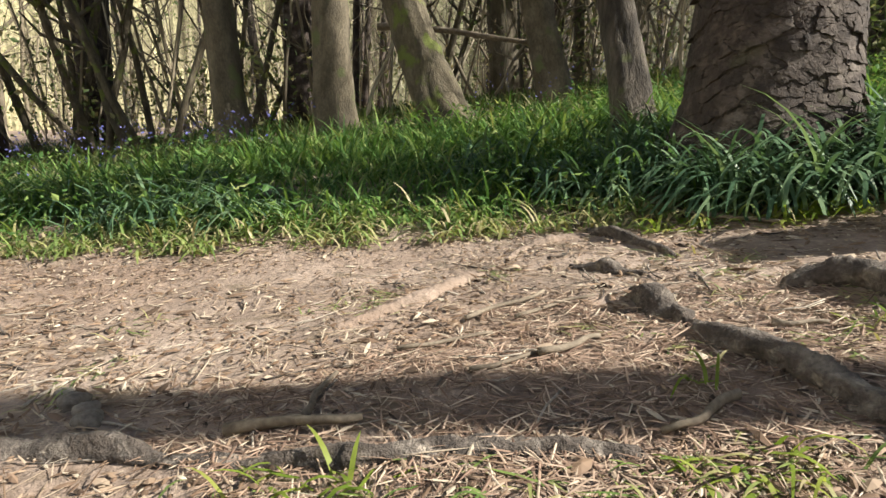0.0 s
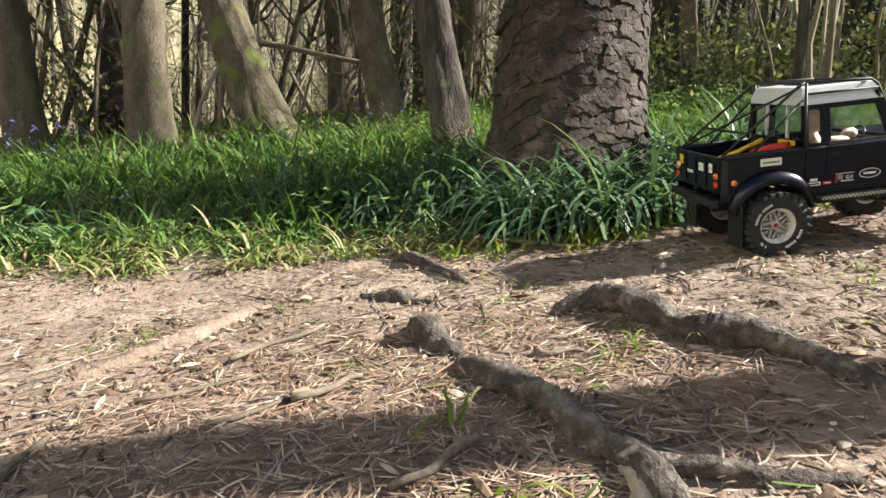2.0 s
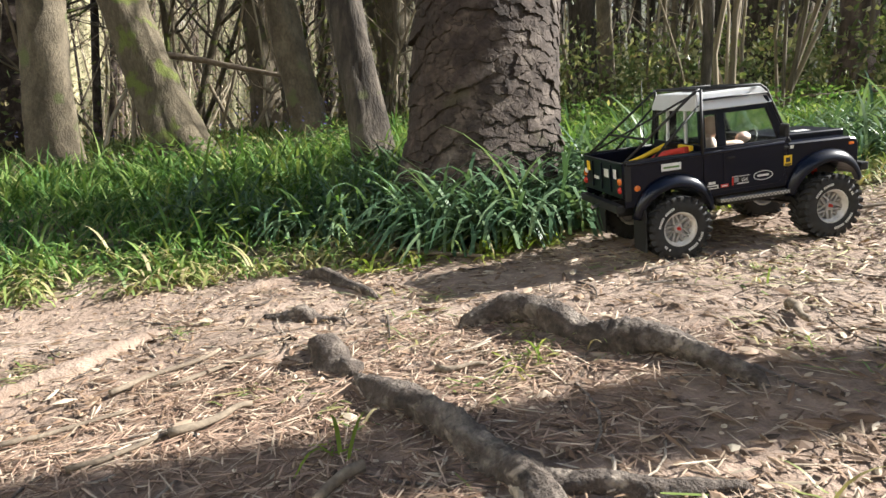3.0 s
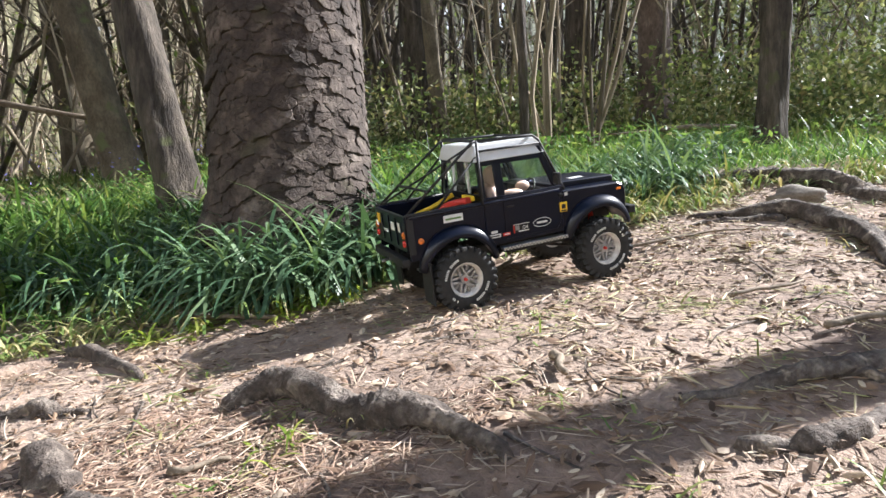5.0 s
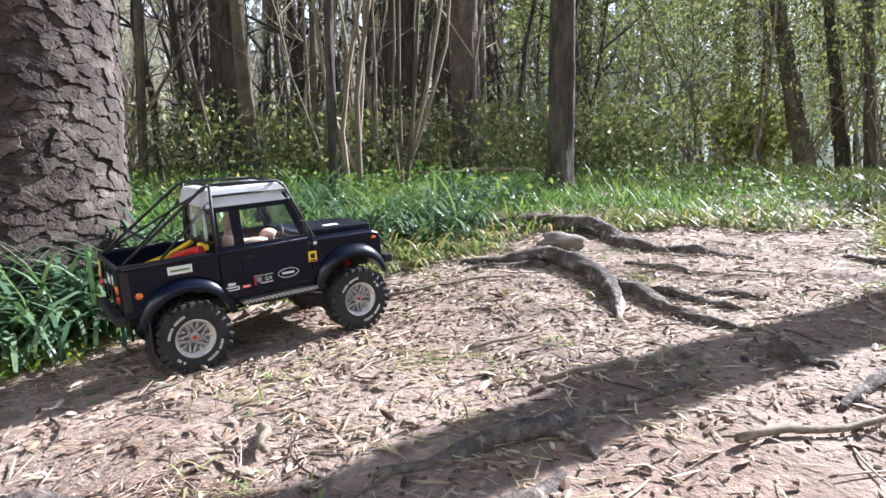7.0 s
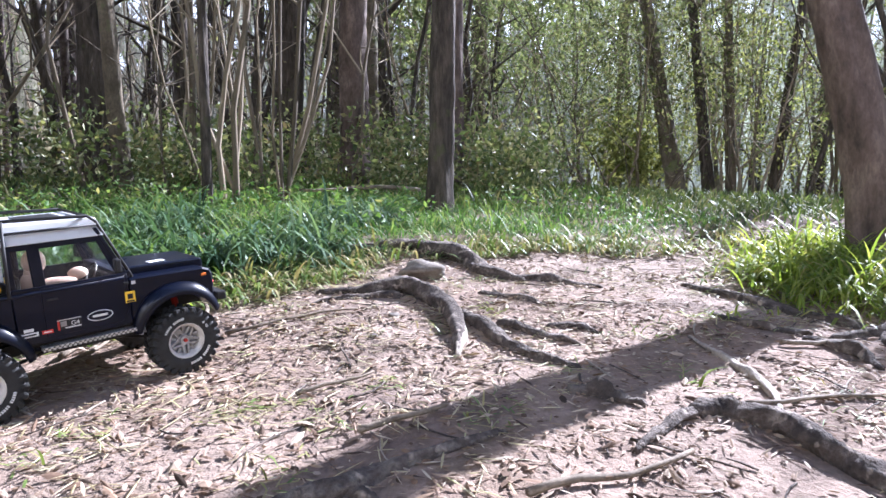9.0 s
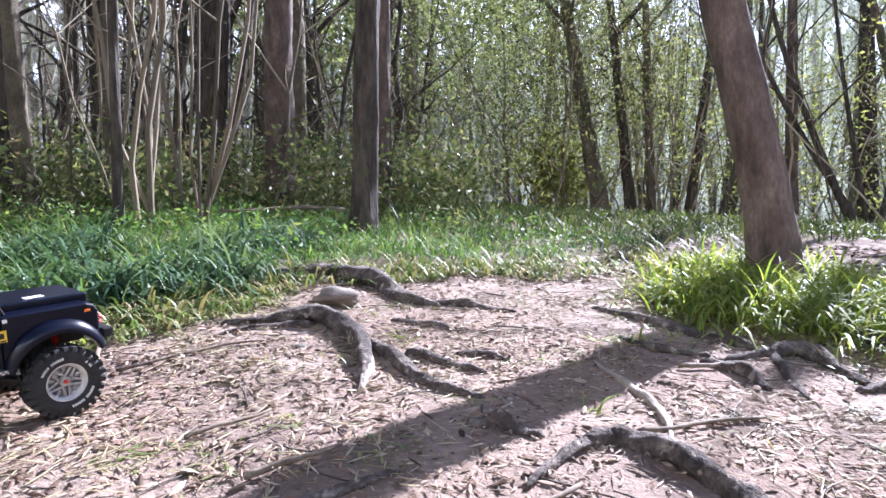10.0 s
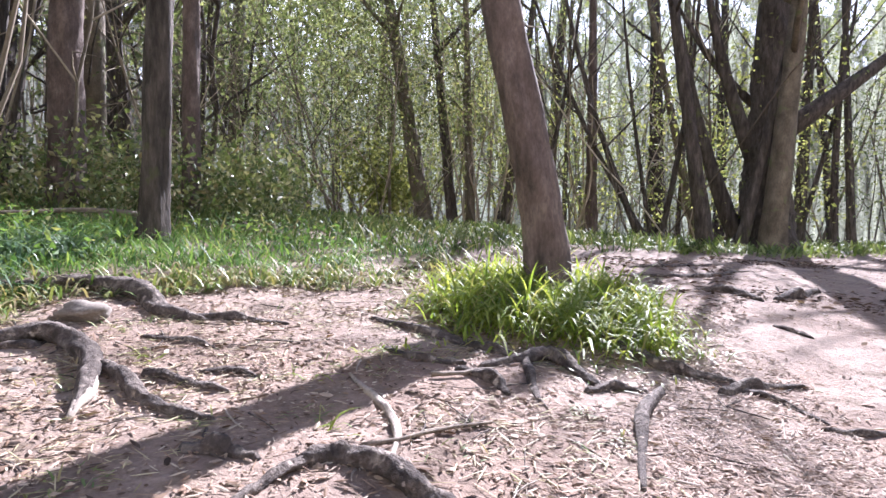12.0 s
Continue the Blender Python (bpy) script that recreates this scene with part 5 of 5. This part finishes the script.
def pickup():
    t = new("toy_pickup")
    tagged(t, "black radio-controlled pickup with white roof and stickers", "toy car")
    for s in (-1, 1):
        o, i = s * HW, s * (HW - 0.006)
        y0, y1 = min(o, i), max(o, i)
        # load bed side with its wheel opening
        part("bed_side", slab([(-0.097, 0.122), (-0.097, 0.208), (0.062, 0.208), (0.062, 0.132), (0.072, 0.118)] + arc(0, 0.079, 0.074, 36, 144), y0, y1), M_BLACK, t)
        part("bed_rail", rod([(-0.113, s * 0.098, 0.2095), (0.047, s * 0.098, 0.2095)], 0.003), M_TRIM, t)
        part("wheel_arch", flare(0.0, 0.079, 14, 166, s), M_BLACK, t, "black rounded wheel arch flare")
        part("wheel_arch", flare(WB, 0.086, 22, 168, s), M_BLACK, t, "black rounded wheel arch flare")
        part("waist_rail", rod([(-0.108, s * (HW - 0.0005), 0.2045), (0.215, s * (HW - 0.0005), 0.2085)], 0.0036), M_BLACK, t)
        part("corner_cap", box(-0.1135, -0.100, *sorted((o, o + s * 0.0018)), 0.135, 0.204, 0.0008), M_TRIM, t)
        # cab side, door and window frames
        part("cab_side", slab([(0.048, 0.122), (0.048, 0.216), (0.222, 0.216), (0.222, 0.122)], y0, y1), M_BLACK, t)
        d = part("door", slab([(0.088, 0.130), (0.088, 0.213), (0.217, 0.213), (0.217, 0.146), (0.206, 0.130)], min(o, o + s * 0.002), max(o, o + s * 0.002), 0.0008), M_BLACK, t)
        part("handle", box(0.094, 0.110, *sorted((o + s * 0.002, o + s * 0.005)), 0.191, 0.195, 0.0008), M_TRIM, d)
        part("hinge", box(0.213, 0.222, *sorted((o + s * 0.002, o + s * 0.005)), 0.195, 0.200, 0.0008), M_TRIM, d)
        wi = s * (HW - 0.010)
        fy = sorted((wi, wi + s * 0.006))
        part("window_frame", slab([(0.050, 0.214), (0.050, 0.288), (0.056, 0.288), (0.056, 0.214)], *fy), M_BLACK, t)
        part("window_frame", slab([(0.080, 0.214), (0.078, 0.288), (0.096, 0.288), (0.098, 0.214)], *fy), M_BLACK, t)
        part("window_frame", slab([(0.222, 0.214), (0.189, 0.288), (0.178, 0.288), (0.206, 0.214)], *fy), M_BLACK, t)
        part("window_frame", slab([(0.050, 0.277), (0.050, 0.289), (0.188, 0.289), (0.193, 0.277)], *fy), M_BLACK, t)
        part("side_window", slab([(0.098, 0.215), (0.096, 0.277), (0.182, 0.277), (0.206, 0.215)], *sorted((wi + s * 0.002, wi + s * 0.003)), 0), M_GLASS, t, "clear side window").visible_shadow = False
        part("quarter_window", slab([(0.056, 0.215), (0.056, 0.277), (0.080, 0.277), (0.080, 0.215)], *sorted((wi + s * 0.002, wi + s * 0.003)), 0), M_GLASS, t, "small clear quarter window").visible_shadow = False
        # front wing
        part("front_wing", slab([(0.238, 0.122), (0.238, 0.205), (0.374, 0.202), (0.387, 0.197), (0.393, 0.187), (0.393, 0.150), (0.388, 0.128)] + arc(WB, 0.086, 0.074, 33, 149), *sorted((s * 0.058, o)), 0.004), M_BLACK, t)
        part("side_step", box(0.078, 0.240, *sorted((s * 0.085, s * (HW + 0.008))), 0.108, 0.115, 0.001), M_TREAD, t, "bright tread-plate side step")
        part("sill_rail", rod([(0.07, s * 0.088, 0.112), (0.10, s * 0.098, 0.104), (0.215, s * 0.098, 0.104), (0.25, s * 0.088, 0.112)], 0.0035), M_TRIM, t)
        m = part("mirror", box(0.198, 0.208, *sorted((s * 0.108, s * 0.126)), 0.222, 0.246, 0.003), M_TRIM, t, "black square door mirror")
        part("mirror_arm", rod([(0.208, s * 0.094, 0.224), (0.204, s * 0.112, 0.230)], 0.0015), M_TRIM, m)
        part("side_light", lathe([(0.0, 0.004), (0.005, 0.0035), (0.006, 0.0)], 16), M_AMBER, t, "round amber side light").matrix_basis = Matrix.Translation((-0.088, o, 0.158)) @ Matrix.Rotation(0 if s > 0 else math.pi, 4, "Z")
        part("wing_light", box(0.336, 0.346, *sorted((o, o + s * 0.003)), 0.186, 0.191, 0.001), M_AMBER, t, "small orange wing light")
        part("mud_flap", box(-0.084, -0.081, *sorted((s * 0.070, s * 0.122)), 0.034, 0.118, 0.001), M_TRIM, t, "black rubber mud flap")
        part("headlight", lathe([(0.0, 0.006), (0.012, 0.005), (0.016, 0.0), (0.017, -0.004)], 24), M_LAMP, t, "round clear headlight").matrix_basis = Matrix.Translation((0.358, s * 0.056, 0.172)) @ Matrix.Rotation(radians(-90), 4, "Z")
        part("front_indicator", lathe([(0.0, 0.004), (0.006, 0.003), (0.007, 0.0)], 16), M_AMBER, t, "round amber indicator").matrix_basis = Matrix.Translation((0.358, s * 0.085, 0.182)) @ Matrix.Rotation(radians(-90), 4, "Z")
        for z, m_ in ((0.172, M_AMBER), (0.156, M_RED)):
            part("tail_light", lathe([(0.0, 0.004), (0.006, 0.003), (0.007, 0.0)], 16), m_, t, "small round tail light").matrix_basis = Matrix.Translation((-0.116, s * 0.086, z)) @ Matrix.Rotation(radians(90), 4, "Z")
        part("chassis_rail", box(-0.10, 0.36, *sorted((s * 0.028, s * 0.038)), 0.092, 0.112, 0.001), M_TRIM, t)
        for x in (0.0, WB):
            part("shock", rod([(x + 0.02, s * 0.062, 0.066), (x + 0.008, s * 0.052, 0.150)], 0.0065, 10), M_RED if x else M_TRIM, t, "red coil shock absorber" if x else "")
        part("link", rod([(0.02, s * 0.05, 0.062), (0.15, s * 0.034, 0.088)], 0.003), M_TRIM, t)
        part("link", rod([(WB - 0.02, s * 0.05, 0.062), (0.18, s * 0.034, 0.088)], 0.003), M_TRIM, t)
        # roll cage tubes
        cage = [(0.232, s * 0.094, 0.206), (0.186, s * 0.094, 0.312), (0.174, s * 0.093, 0.322), (0.050, s * 0.093, 0.326)]
        part("cage_tube", rod(cage, 0.0028), M_TRIM, t, "black roll cage tube")
        part("cage_tube", rod([(0.050, s * 0.093, 0.326), (0.040, s * 0.092, 0.322), (-0.104, s * 0.090, 0.211)], 0.0028), M_TRIM, t, "black roll cage tube")
        part("cage_tube", rod([(0.044, s * 0.103, 0.206), (0.050, s * 0.098, 0.326)], 0.0028), M_TRIM, t, "black roll cage tube")
        part("cage_tube", rod([(0.046, s * 0.093, 0.296), (-0.045, s * 0.090, 0.211)], 0.0024), M_TRIM, t, "black roll cage tube")
        part("cage_tube", rod([(0.050, s * 0.098, 0.306), (0.186, s * 0.096, 0.306)], 0.0022), M_TRIM, t, "black roll cage tube")
    for x, z in ((0.050, 0.326), (0.174, 0.322), (-0.060, 0.246)):
        part("cage_bar", rod([(x, -0.093, z), (x, 0.093, z)], 0.0026), M_TRIM, t)
    part("cage_bar", rod([(0.044, -0.09, 0.32), (-0.1, 0.088, 0.212)], 0.0022), M_TRIM, t)
    # roof with tucked edges
    bm = box(0.038, 0.197, -0.098, 0.098, 0.286, 0.318, 0)
    for v in bm.verts:
        if v.co.z > 0.31:
            v.co.y *= 0.88
            v.co.x = 0.115 + (v.co.x - 0.115) * 0.90
    part("roof", bevelled(bm, 0.004, 3), M_WHITE, t, "glossy white cab roof")
    part("roof_panel", box(0.085, 0.150, -0.045, 0.045, 0.3178, 0.3198, 0.0008), M_TRIM, t, "dark roof hatch")
    # cab rear wall and its window
    part("rear_wall", box(0.046, 0.051, -0.094, 0.094, 0.150, 0.222, 0.001), M_BLACK, t)
    for y0, y1 in ((-0.096, -0.086), (-0.040, -0.034), (0.034, 0.040), (0.086, 0.096)):
        part("window_frame", box(0.0455, 0.0515, y0, y1, 0.222, 0.288, 0.001), M_WHITE if abs(y0 + y1) < 0.1 else M_BLACK, t)
    part("rear_window", box(0.048, 0.049, -0.086, 0.086, 0.222, 0.288, 0), M_GLASS, t, "clear rear cab window").visible_shadow = False
    # windscreen
    part("windscreen", slab([(0.2195, 0.217), (0.1815, 0.299), (0.1825, 0.299), (0.2205, 0.217)], -0.085, 0.085, 0), M_GLASS, t, "clear raked windscreen").visible_shadow = False
    for y0, y1 in ((-0.097, -0.085), (0.085, 0.097)):
        part("screen_pillar", slab([(0.216, 0.214), (0.179, 0.301), (0.186, 0.301), (0.225, 0.214)], y0, y1), M_BLACK, t)
    part("scuttle", box(0.205, 0.228, -0.097, 0.097, 0.205, 0.219, 0.002), M_BLACK, t)
    # bonnet and front
    bm = box(0.224, 0.376, -0.066, 0.066, 0.196, 0.219, 0)
    for v in bm.verts:
        if v.co.x > 0.3:
            v.co.z -= 0.005
            v.co.y *= 0.96
    part("bonnet", bevelled(bm, 0.006, 3), M_BLACK, t, "glossy black bonnet")
    part("bonnet_sticker", box(0.28, 0.31, -0.05, -0.03, 0.2165, 0.2178, 0), M_VINYL, t, "small white bonnet sticker")
    part("grille_panel", box(0.350, 0.3575, -0.096, 0.096, 0.138, 0.197, 0.003), M_BLACK, t)
    for k in range(7):
        part("grille_slat", box(0.357, 0.3595, -0.036, 0.036, 0.148 + 0.006 * k, 0.151 + 0.006 * k, 0.0005), M_TRIM, t)
    part("front_bumper", box(0.366, 0.384, -0.100, 0.100, 0.130, 0.147, 0.003), M_TRIM, t, "black front bumper")
    part("winch", rod([(0.372, -0.03, 0.137), (0.372, 0.03, 0.137)], 0.009, 12), M_STEEL, t, "small steel winch drum")
    part("winch_hook", rod([(0.380, -0.02, 0.137), (0.392, -0.02, 0.142), (0.394, -0.02, 0.152), (0.388, -0.02, 0.157)], 0.003), M_RED, t, "red winch hook")
    # load bed
    part("bed_floor", box(-0.108, 0.046, -0.094, 0.094, 0.156, 0.160, 0), M_TRIM, t)
    part("bed_front", box(0.040, 0.045, -0.094, 0.094, 0.160, 0.210, 0.001), M_TRIM, t)
    g = part("tailgate", box(-0.116, -0.109, -0.097, 0.097, 0.140, 0.208, 0.002), M_BLACK, t)
    for y in (-0.045, 0.0, 0.045):
        part("tailgate_rib", box(-0.1185, -0.116, y - 0.003, y + 0.003, 0.148, 0.202, 0.0008), M_BLACK, g)
    for y, z, w, h, m_ in ((0.062, 0.190, 0.018, 0.020, M_YELLOW), (-0.030, 0.184, 0.022, 0.016, M_VINYL), (-0.070, 0.186, 0.014, 0.018, M_VINYL), (0.075, 0.178, 0.016, 0.010, M_VINYL), (0.02, 0.170, 0.026, 0.006, M_VINYL)):
        part("sticker", box(-0.1192, -0.1186, y - w / 2, y + w / 2, z - h / 2, z + h / 2, 0), m_, g)
    part("rear_bumper", box(-0.128, -0.112, -0.095, 0.095, 0.112, 0.128, 0.003), M_TRIM, t)
    part("tow_hitch", rod([(-0.126, 0, 0.115), (-0.142, 0, 0.112), (-0.142, 0, 0.122)], 0.004), M_STEEL, t)
    part("rope_coil", rod([(-0.035 + 0.06 * u, -0.055 + 0.035 * math.sin(u * 4), 0.172 + 0.042 * u * (1.6 - 0.6 * u)) for u in np.linspace(0, 1, 12)], 0.0085, 10), M_RED, t, "red rolled tow bag in the bed")
    part("strap", rod([(-0.10, 0.06, 0.166), (0.0, 0.065, 0.19), (0.038, 0.03, 0.215)], 0.005), M_YELLOW, t, "yellow strap in the bed")
    part("strap", box(0.030, 0.039, -0.08, -0.035, 0.212, 0.222, 0.002), M_YELLOW, t, "yellow tag on the cab wall")
    part("battery_box", box(-0.09, -0.03, -0.02, 0.05, 0.160, 0.178, 0.003), M_STEEL, t, "grey box in the bed")
    part("aerial", rod([(0.02, 0.088, 0.206), (0.018, 0.088, 0.350)], 0.0008, 6), M_TRIM, t, "thin wire aerial")
    # undertray, axles and drive
    for x in (0.0, WB):
        part("axle", rod([(x, -0.085, WR), (x, 0.085, WR)], 0.008, 12), M_TRIM, t)
        part("differential", lathe([(0.0, 0.018), (0.014, 0.014), (0.019, 0.0), (0.014, -0.014), (0.0, -0.018)], 16), M_TRIM, t).matrix_basis = Matrix.Translation((x, 0.02, WR))
    part("driveshaft", rod([(0.015, 0.018, WR + 0.004), (0.14, 0.01, 0.092)], 0.0035), M_STEEL, t)
    part("driveshaft", rod([(WB - 0.015, 0.018, WR + 0.004), (0.19, 0.01, 0.092)], 0.0035), M_STEEL, t)
    part("gearbox", box(0.12, 0.215, -0.03, 0.03, 0.082, 0.125, 0.004), M_TRIM, t)
    part("cab_floor", box(0.05, 0.224, -0.092, 0.092, 0.120, 0.126, 0), M_TRIM, t)
    part("inner_wing", box(0.228, 0.366, -0.056, 0.056, 0.125, 0.196, 0.002), M_TRIM, t)
    for y in (-0.045, 0.045):
        part("seat", box(0.062, 0.110, y - 0.026, y + 0.026, 0.126, 0.160, 0.006), M_TRIM, t)
        part("seat_back", box(0.056, 0.068, y - 0.026, y + 0.026, 0.155, 0.232, 0.006), M_TRIM, t)
    part("dashboard", box(0.196, 0.220, -0.09, 0.09, 0.180, 0.212, 0.005), M_TRIM, t)
    part("steering_wheel", rod([(0.180 + 0.008 * math.sin(a), -0.045 + 0.018 * math.cos(a), 0.216 + 0.016 * math.sin(a)) for a in np.linspace(0, 6.2, 20)], 0.002, 6), M_TRIM, t, "small black steering wheel")
    # side stickers
    y = -HW - 0.0026

    def sticker(x, z, w, h, m_, label, lift=0.0, parent=t, name="sticker"):
        return part(name, box(x - w / 2, x + w / 2, y - 0.0006 - lift, y - lift, z - h / 2, z + h / 2, 0), m_, parent, label)
    s = sticker(-0.020, 0.191, 0.040, 0.014, M_VINYL, "cream rally plate sticker")
    sticker(-0.020, 0.1905, 0.032, 0.0035, M_GREENV, "", 0.0008, s, "print_bar")
    s = sticker(0.063, 0.140, 0.026, 0.007, M_VINYL, "white word sticker")
    sticker(0.063, 0.140, 0.020, 0.0025, M_TRIM, "", 0.0008, s, "print_bar")
    sticker(0.063, 0.148, 0.014, 0.005, M_VINYL, "white oval emblem sticker")
    s = sticker(0.089, 0.140, 0.016, 0.006, M_RED, "small red sticker")
    sticker(0.089, 0.140, 0.011, 0.002, M_VINYL, "", 0.0008, s, "print_bar")
    s = sticker(0.122, 0.147, 0.036, 0.017, M_TRIM, "black sticker with red and white print")
    sticker(0.1055, 0.147, 0.003, 0.017, M_RED, "", 0.0008, s, "red_edge")
    sticker(0.122, 0.1548, 0.036, 0.001, M_VINYL, "", 0.0008, s, "print_bar")
    sticker(0.127, 0.1405, 0.024, 0.002, M_VINYL, "", 0.0008, s, "print_bar")
    sticker(0.113, 0.148, 0.009, 0.009, M_STEEL, "", 0.0008, s, "print_bar")
    ring = part("outline_ring", rod([(0.170 + 0.020 * math.cos(a), y - 0.0006, 0.150 + 0.0085 * math.sin(a)) for a in np.linspace(0, 6.29, 28)], 0.0007, 5), M_VINYL, t, "oval outlined white emblem")
    sticker(0.170, 0.150, 0.024, 0.004, M_VINYL, "", 0.0, ring, "print_bar")
    s = sticker(0.222, 0.172, 0.017, 0.020, M_YELLOW, "yellow square sticker")
    sticker(0.222, 0.173, 0.009, 0.009, M_TRIM, "", 0.0008, s, "print_bar")
    sticker(0.222, 0.1645, 0.013, 0.003, M_TRIM, "", 0.0008, s, "print_bar")
    sticker(0.230, 0.197, 0.007, 0.006, M_VINYL, "tiny white wing badge")
    tx = bpy.data.curves.new("print_text", "FONT")
    tx.body, tx.size, tx.extrude, tx.align_x = "G4", 0.0105, 0.0002, "CENTER"
    tx.materials.append(M_VINYL)
    to = new("print_text", tx)
    to.parent = t
    to.matrix_basis = Matrix.Translation((0.1305, y - 0.0012, 0.1435)) @ Matrix.Rotation(radians(90), 4, "X")
    # the body sits a little forward and low on its axles
    front = ("grille_panel", "grille_slat", "headlight", "front_indicator", "front_bumper", "winch", "winch_hook", "wing_light")
    fixed = ("axle", "differential", "shock", "link", "driveshaft")
    for ob in t.children:
        kind_name = ob.name.split(".")[0]
        if kind_name in fixed:
            continue
        ahead = 0.0 if kind_name in ("bed_side", "front_wing", "wheel_arch") else 0.033 if kind_name in front else 0.015
        ob.matrix_basis = Matrix.Translation((ahead, 0, -0.009)) @ ob.matrix_basis
        # the cab leans in above the waist
        if kind_name in ("window_frame", "side_window", "quarter_window", "rear_window", "windscreen", "screen_pillar", "roof", "cage_tube", "cage_bar"):
            for v in ob.data.vertices:
                if v.co.z > 0.214:
                    v.co.y *= 1 - 0.9 * (v.co.z - 0.214)
    for x in (0.0, WB):
        for sd in (-1, 1):
            wheel(t, x, sd)
    return t


YAW = radians(-17.3)
truck = pickup()
fwd, left = Vector((math.cos(YAW), math.sin(YAW), 0)), Vector((-math.sin(YAW), math.cos(YAW), 0))
rear = Vector((1.132, 1.108, 0))


def foot(v):
    return float(np.mean([height(v.x + dx, v.y + dy) for dx in (-0.015, 0, 0.015) for dy in (-0.015, 0, 0.015)]))


zr = [foot(rear + left * (0.104 * s)) for s in (-1, 1)]
zf = [foot(rear + fwd * WB + left * (0.104 * s)) for s in (-1, 1)]
up_x = (fwd * WB + Vector((0, 0, (sum(zf) - sum(zr)) / 2))).normalized()
up_y = (left * 0.208 + Vector((0, 0, (zr[1] + zf[1] - zr[0] - zf[0]) / 2))).normalized()
up_z = up_x.cross(up_y).normalized()
up_y = up_z.cross(up_x)
rot = Matrix((up_x, up_y, up_z)).transposed().to_4x4()
truck.matrix_world = Matrix.Translation(rear + Vector((0, 0, sum(zr) / 2 - 0.002))) @ rot @ Matrix.Scale(1.04, 4)

# the doll at the wheel, a plain rounded shape
bm = bmesh.new()
for c, r, sq in (((0.088, -0.045, 0.196), 0.026, (0.8, 1.0, 1.5)), ((0.095, -0.045, 0.250), 0.018, (1, 0.95, 1.2)), ((0.090, -0.045, 0.230), 0.012, (1, 1, 1.3)), ((0.125, -0.068, 0.212), 0.010, (2.6, 0.9, 0.9)), ((0.125, -0.022, 0.205), 0.010, (2.6, 0.9, 0.9)), ((0.155, -0.060, 0.222), 0.009, (1.8, 0.9, 1.2))):
    geo = bmesh.ops.create_icosphere(bm, subdivisions=3, radius=r)
    for v in geo["verts"]:
        v.co = Vector((v.co.x * sq[0] + c[0], v.co.y * sq[1] + c[1], v.co.z * sq[2] + c[2]))
for f in bm.faces:
    f.smooth = True
doll = part("doll", bm, M_SKIN, None)
tagged(doll, "plain pale plastic doll seated in the cab", "doll")
doll.matrix_world = truck.matrix_world @ Matrix.Translation((0.015, 0, -0.009))
